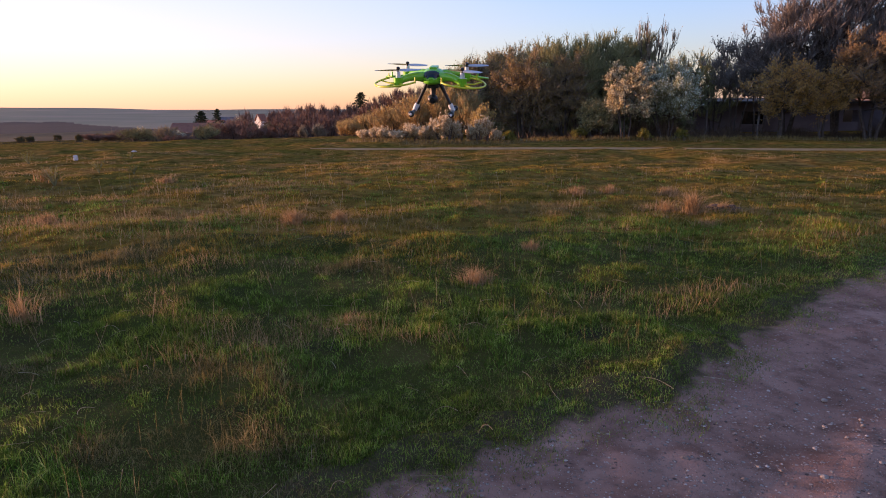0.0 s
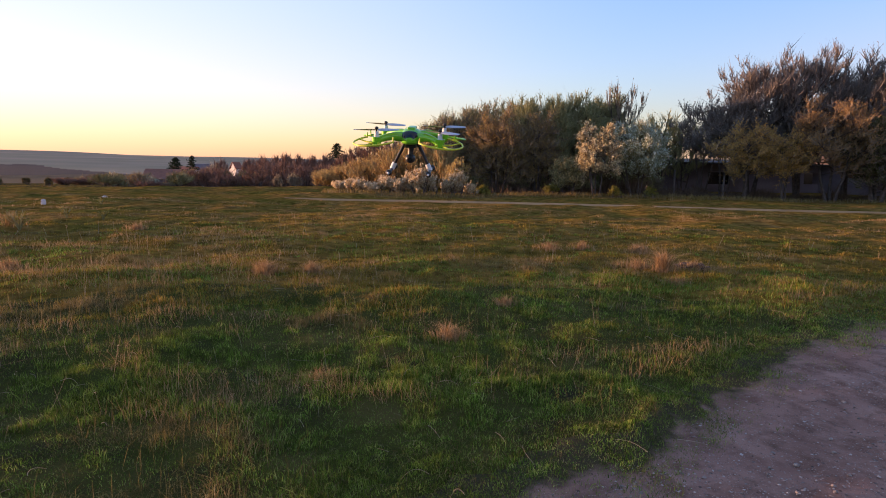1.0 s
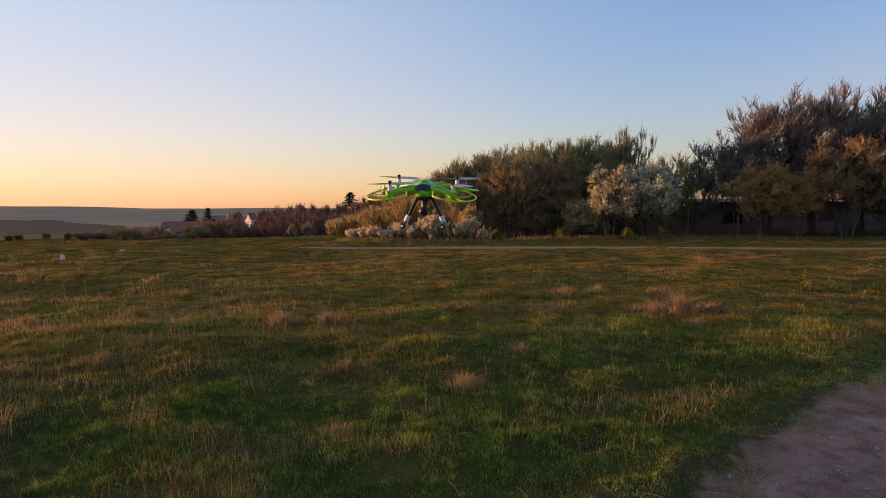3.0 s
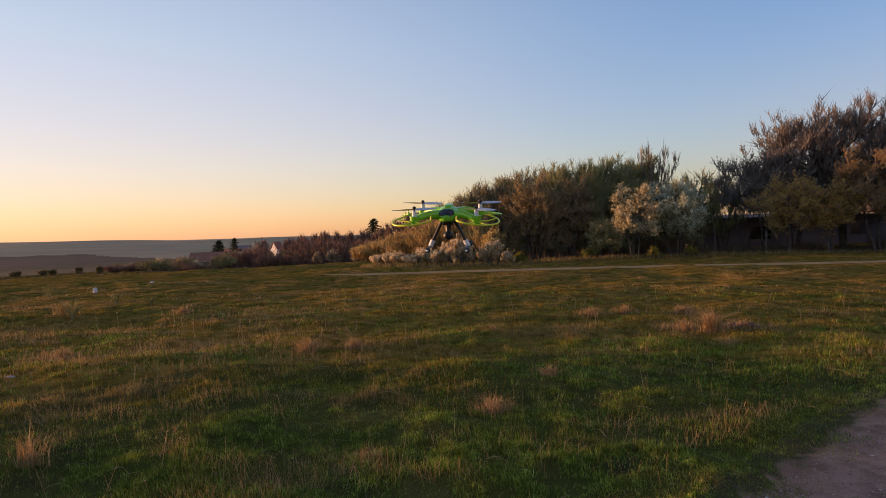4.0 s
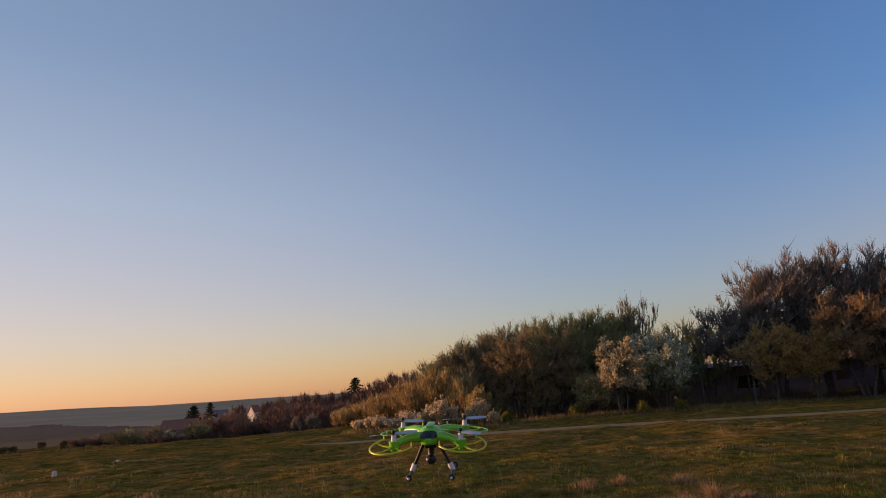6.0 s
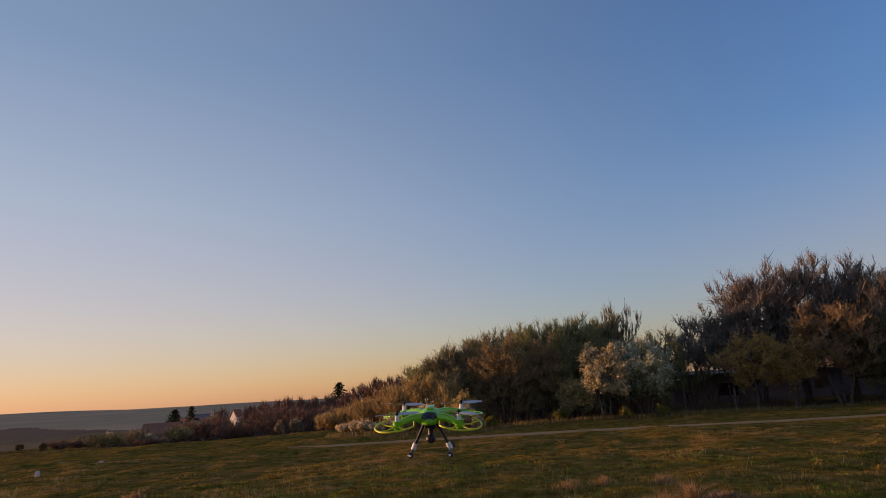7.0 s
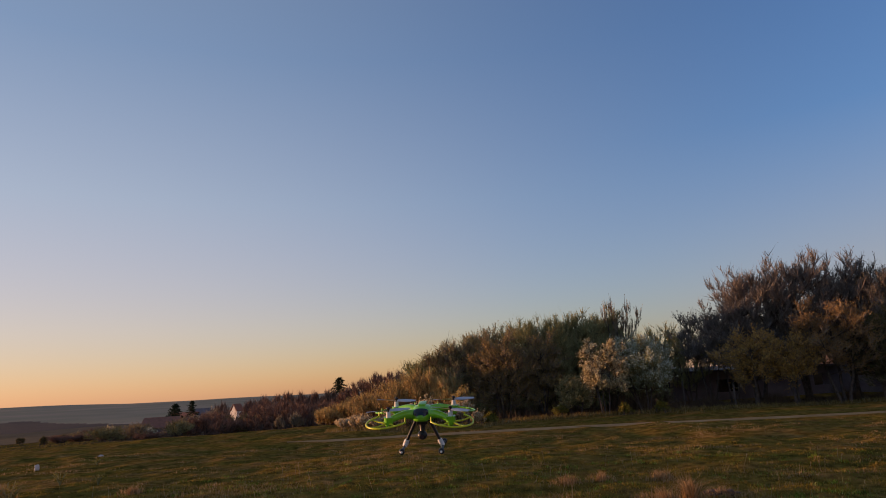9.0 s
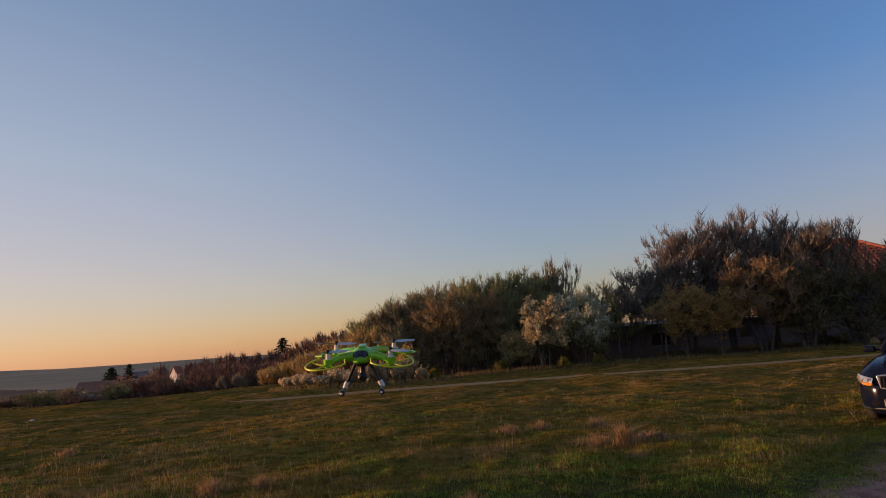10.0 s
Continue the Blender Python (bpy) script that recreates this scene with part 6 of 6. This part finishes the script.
    for k in range(27):
        bm = bmesh.new()
        box(bm, -0.494 + 0.038 * k, -2.295, 0.615, 0.009, 0.02, 0.155)
        part("bar", bm, M_BLACK, grille)
    bm = bmesh.new()
    box(bm, 0, -2.25, 0.33, 1.0, 0.05, 0.12, 0.02)
    intake = part("lower_intake", bm, M_BLACK, root, "black lower air intake")
    for k in range(3):
        bm = bmesh.new()
        box(bm, 0, -2.282, 0.29 + 0.04 * k, 0.96, 0.015, 0.012)
        part("bar", bm, M_INK, intake)
    bm = bmesh.new()
    box(bm, 0, -2.30, 0.445, 0.52, 0.015, 0.115, 0.004)
    plate = part("number_plate", bm, M_PLATE, root, "white plate with dark bars")
    for k, (px, w) in enumerate(((-0.19, 0.06), (-0.08, 0.1), (0.06, 0.1), (0.18, 0.08))):
        bm = bmesh.new()
        box(bm, px, -2.309, 0.445, w, 0.004, 0.07)
        part("bar", bm, M_INK, plate)
    g = Geo()
    tube(g, [(-0.85, -1.9, 0.27), (-0.74, -2.18, 0.255), (-0.4, -2.275, 0.25), (0.4, -2.275, 0.25), (0.74, -2.18, 0.255), (0.85, -1.9, 0.27)], 0.02, 8)
    put("bumper_lip", g, M_BLACK, root, "black lower bumper lip", True)
    for s in (-0.5, 0.5):
        g = Geo()
        tube(g, [(s, -2.05, 0.845), (s * 1.1, -1.5, 0.952), (s * 1.2, -1.0, 1.003)], 0.012, 6)
        put("bonnet_crease", g, M_CARBLUE, body, smooth=True)
    return root


car(8.95, 9.38, -52)

# ---- small things on the meadow ----
TUFTS = [(-2.07, 7.95, 0.17, 0.24, 240), (-1.51, 8.0, 0.15, 0.20, 200), (0.16, 5.25, 0.17, 0.18, 240), (0.75, 6.3, 0.16, 0.14, 150), (1.97, 10.7, 0.25, 0.18, 170),
         (3.23, 8.75, 0.12, 0.38, 260), (2.95, 8.95, 0.24, 0.22, 130), (2.72, 9.2, 0.2, 0.16, 90), (3.1, 7.9, 0.16, 0.16, 80), (3.5, 10.7, 0.25, 0.18, 170), (3.75, 8.95, 0.26, 0.16, 170), (-5.8, 12.5, 0.25, 0.2, 170), (-3.06, 4.2, 0.12, 0.32, 80), (-0.74, 4.2, 0.14, 0.14, 120),
         (2.56, 10.8, 0.22, 0.18, 160), (-8.1, 12.4, 0.2, 0.32, 160), (-5.45, 8.15, 0.22, 0.18, 170)]
for i, (x, y, rad, h, n) in enumerate(TUFTS):
    tussock(x, y, rad * 1.35, h * 1.25, int(n * 1.5), 300 + i)

M_BAG = material("white_plastic_bag", [(0.55, 0.57, 0.61), (0.64, 0.65, 0.68)], 0.4, 12, translucent=0.25)


def crumpled(name, label, category, x, y, size, seed, mat, sc=(1, 0.8, 1.0), group=""):
    bm = bmesh.new()
    bmesh.ops.create_icosphere(bm, subdivisions=4, radius=size)
    for v in bm.verts:
        q = v.co / size
        f = 1 + 0.55 * noise.noise(q * 1.7 + Vector((seed, 0, 0))) + 0.28 * noise.noise(q * 4.5 + Vector((0, seed, 0)))
        v.co = Vector((q.x * sc[0], q.y * sc[1], q.z * sc[2])) * size * f
    lo = min(v.co.z for v in bm.verts)
    for v in bm.verts:
        v.co.z = max(v.co.z - lo, size * 0.25) - size * 0.25
    ob = part(name, bm, mat, smooth=False)
    ob.matrix_world = pose(x, y, gz(x, y) + 0.005)
    return tagged(ob, label, category, group)


crumpled("plastic_bag", "crumpled white plastic bag lying in the grass", "plastic bag", -10.92, 18.03, 0.075, 3, M_BAG, (0.9, 0.8, 1.0))
crumpled("plastic_scrap", "small white plastic scrap in the grass", "litter", -10.93, 21.4, 0.055, 5, M_BAG, (1.2, 0.9, 0.5), "litter on the meadow")
crumpled("plastic_scrap", "small white plastic scrap in the grass", "litter", -5.31, 7.03, 0.035, 8, M_BAG, (1.6, 0.6, 0.35), "litter on the meadow")
M_SOIL = material("dark_soil", [(0.075, 0.05, 0.04), (0.115, 0.08, 0.062)], 0.95, 14, 8, 0.01, 60)
crumpled("molehill", "low dark heap of bare soil beside a dry tussock", "molehill", 3.75, 9.05, 0.14, 2, M_SOIL, (1.4, 1.0, 0.3))
def mound(x, y, w, h):
    bm = bmesh.new()
    bmesh.ops.create_icosphere(bm, subdivisions=4, radius=1.0)
    for v in bm.verts:
        f = 1 + 0.12 * noise.noise(v.co * 1.4 + Vector((4, 1, 0))) + 0.04 * noise.noise(v.co * 5)
        v.co = Vector((v.co.x * w * f, v.co.y * w * 0.8 * f, max(v.co.z, -0.15) * h * f))
    ob = part("earth_mound", bm, M_TRACK, smooth=True)
    ob.matrix_world = pose(x, y, gz(x, y))
    tagged(ob, "low rounded heap of pale earth before the trees", "mound")


mound(23.1, 28.6, 0.38, 0.36)


def dry_weed(x, y, h, n, seed):
    rng = np.random.default_rng(seed)
    root = thing("dry_weed", "yellowish withered weed bush with thin stems", "weed", (x, y, gz(x, y) - 0.01), "withered weeds")
    stems, tips = Geo(), Geo()
    ps = []
    for _ in range(n):
        a = rng.uniform(0, TAU)
        e = np.array([math.cos(a) * h * rng.uniform(0.1, 0.6), math.sin(a) * h * rng.uniform(0.1, 0.6), h * rng.uniform(0.5, 1)])
        tube(stems, [(0, 0, 0), e * np.array([0.4, 0.4, 0.55]), e], [0.007, 0.005, 0.003], 4, False)
        for _ in range(6):
            f = rng.uniform(0.4, 1)
            ps.append(e * np.array([f, f, f]) + rng.normal(0, 0.05 * h, 3))
    leaf_quads(tips, np.array(ps), 0.032, rng)
    put("stems", stems, T_OLIVE, root)
    put("withered_leaves", tips, L_YELLOW, root)


for i, (x, y, h, n) in enumerate(((-11.6, 17.0, 0.35, 14), (-7.8, 12.1, 0.42, 24), (-8.15, 12.4, 0.3, 16), (-8.1, 14.2, 0.3, 16), (-7.2, 14.0, 0.26, 14), (-9.6, 18.6, 0.25, 10))):
    dry_weed(x, y, h, n, 60 + i)

# ---- stones on the road ----
def stone_mesh(seed):
    bm = bmesh.new()
    bmesh.ops.create_icosphere(bm, subdivisions=2, radius=1.0)
    for v in bm.verts:
        f = 1 + 0.45 * noise.noise(v.co * 1.1 + Vector((seed * 3.1, 0, 0)))
        v.co = Vector((v.co.x * f, v.co.y * f * 0.8, v.co.z * f * 0.55))
    me = bpy.data.meshes.new("stone")
    bm.to_mesh(me)
    bm.free()
    me.materials.append(M_STONE)
    return me


STONES = [stone_mesh(s) for s in range(6)]


def road_stones():
    rng = np.random.default_rng(21)
    k = 0
    while k < 290:
        x = rng.uniform(-0.8, 7)
        v = abs(rng.normal(1.3, 0.35)) if rng.uniform() < 0.5 else abs(rng.normal(0, 1.2)) + 0.12
        y = float(road_left(x)) - v
        if y < 1.0 or v > 3.2:
            continue
        s = rng.uniform(0.004, 0.012) * (1.8 if rng.uniform() < 0.14 else 1)
        ob = new("stone", STONES[k % 6])
        ob.matrix_world = pose(x, y, gz(x, y) + 0.006, 0, 0, rng.uniform(0, 360)) @ Matrix.Diagonal((s, s, s, 1))
        tagged(ob, "pale limestone pebble lying on the dirt road", "stone", "stones on the road")
        k += 1
    n = 36000
    x = rng.uniform(-2.5, 7, n)
    v = rng.uniform(0.08, 3.4, n)
    y = road_left(x) - v
    keep = (lumps(x, y, 0.5, 41) + rng.normal(0, 0.8, n) + 1.2 * np.exp(-((v - 1.35) / 0.3) ** 2) > 0.5) & (y > 0.8)
    x, y = x[keep], y[keep]
    s = np.exp(rng.normal(-5.75, 0.5, len(x)))[:, None, None]
    o = np.array([[1, 0, 0], [0, 1, 0], [-1, 0, 0], [0, -1, 0], [0, 0, 0.55], [0, 0, -0.55]], float)
    c = np.stack([x, y, ground_z(x, y) + 0.008], -1)[:, None]
    vv = c + s * o[None] * rng.uniform(0.6, 1.4, (len(x), 6, 1))
    f = np.array([[0, 1, 4], [1, 2, 4], [2, 3, 4], [3, 0, 4]])
    g = Geo()
    g.add(vv.reshape(-1, 3), (np.arange(len(x))[:, None, None] * 6 + f[None]).reshape(-1, 3))
    tagged(put("gravel", g, M_GRAVEL), "loose fine gravel on the dirt road", "gravel", kind="stuff")


road_stones()
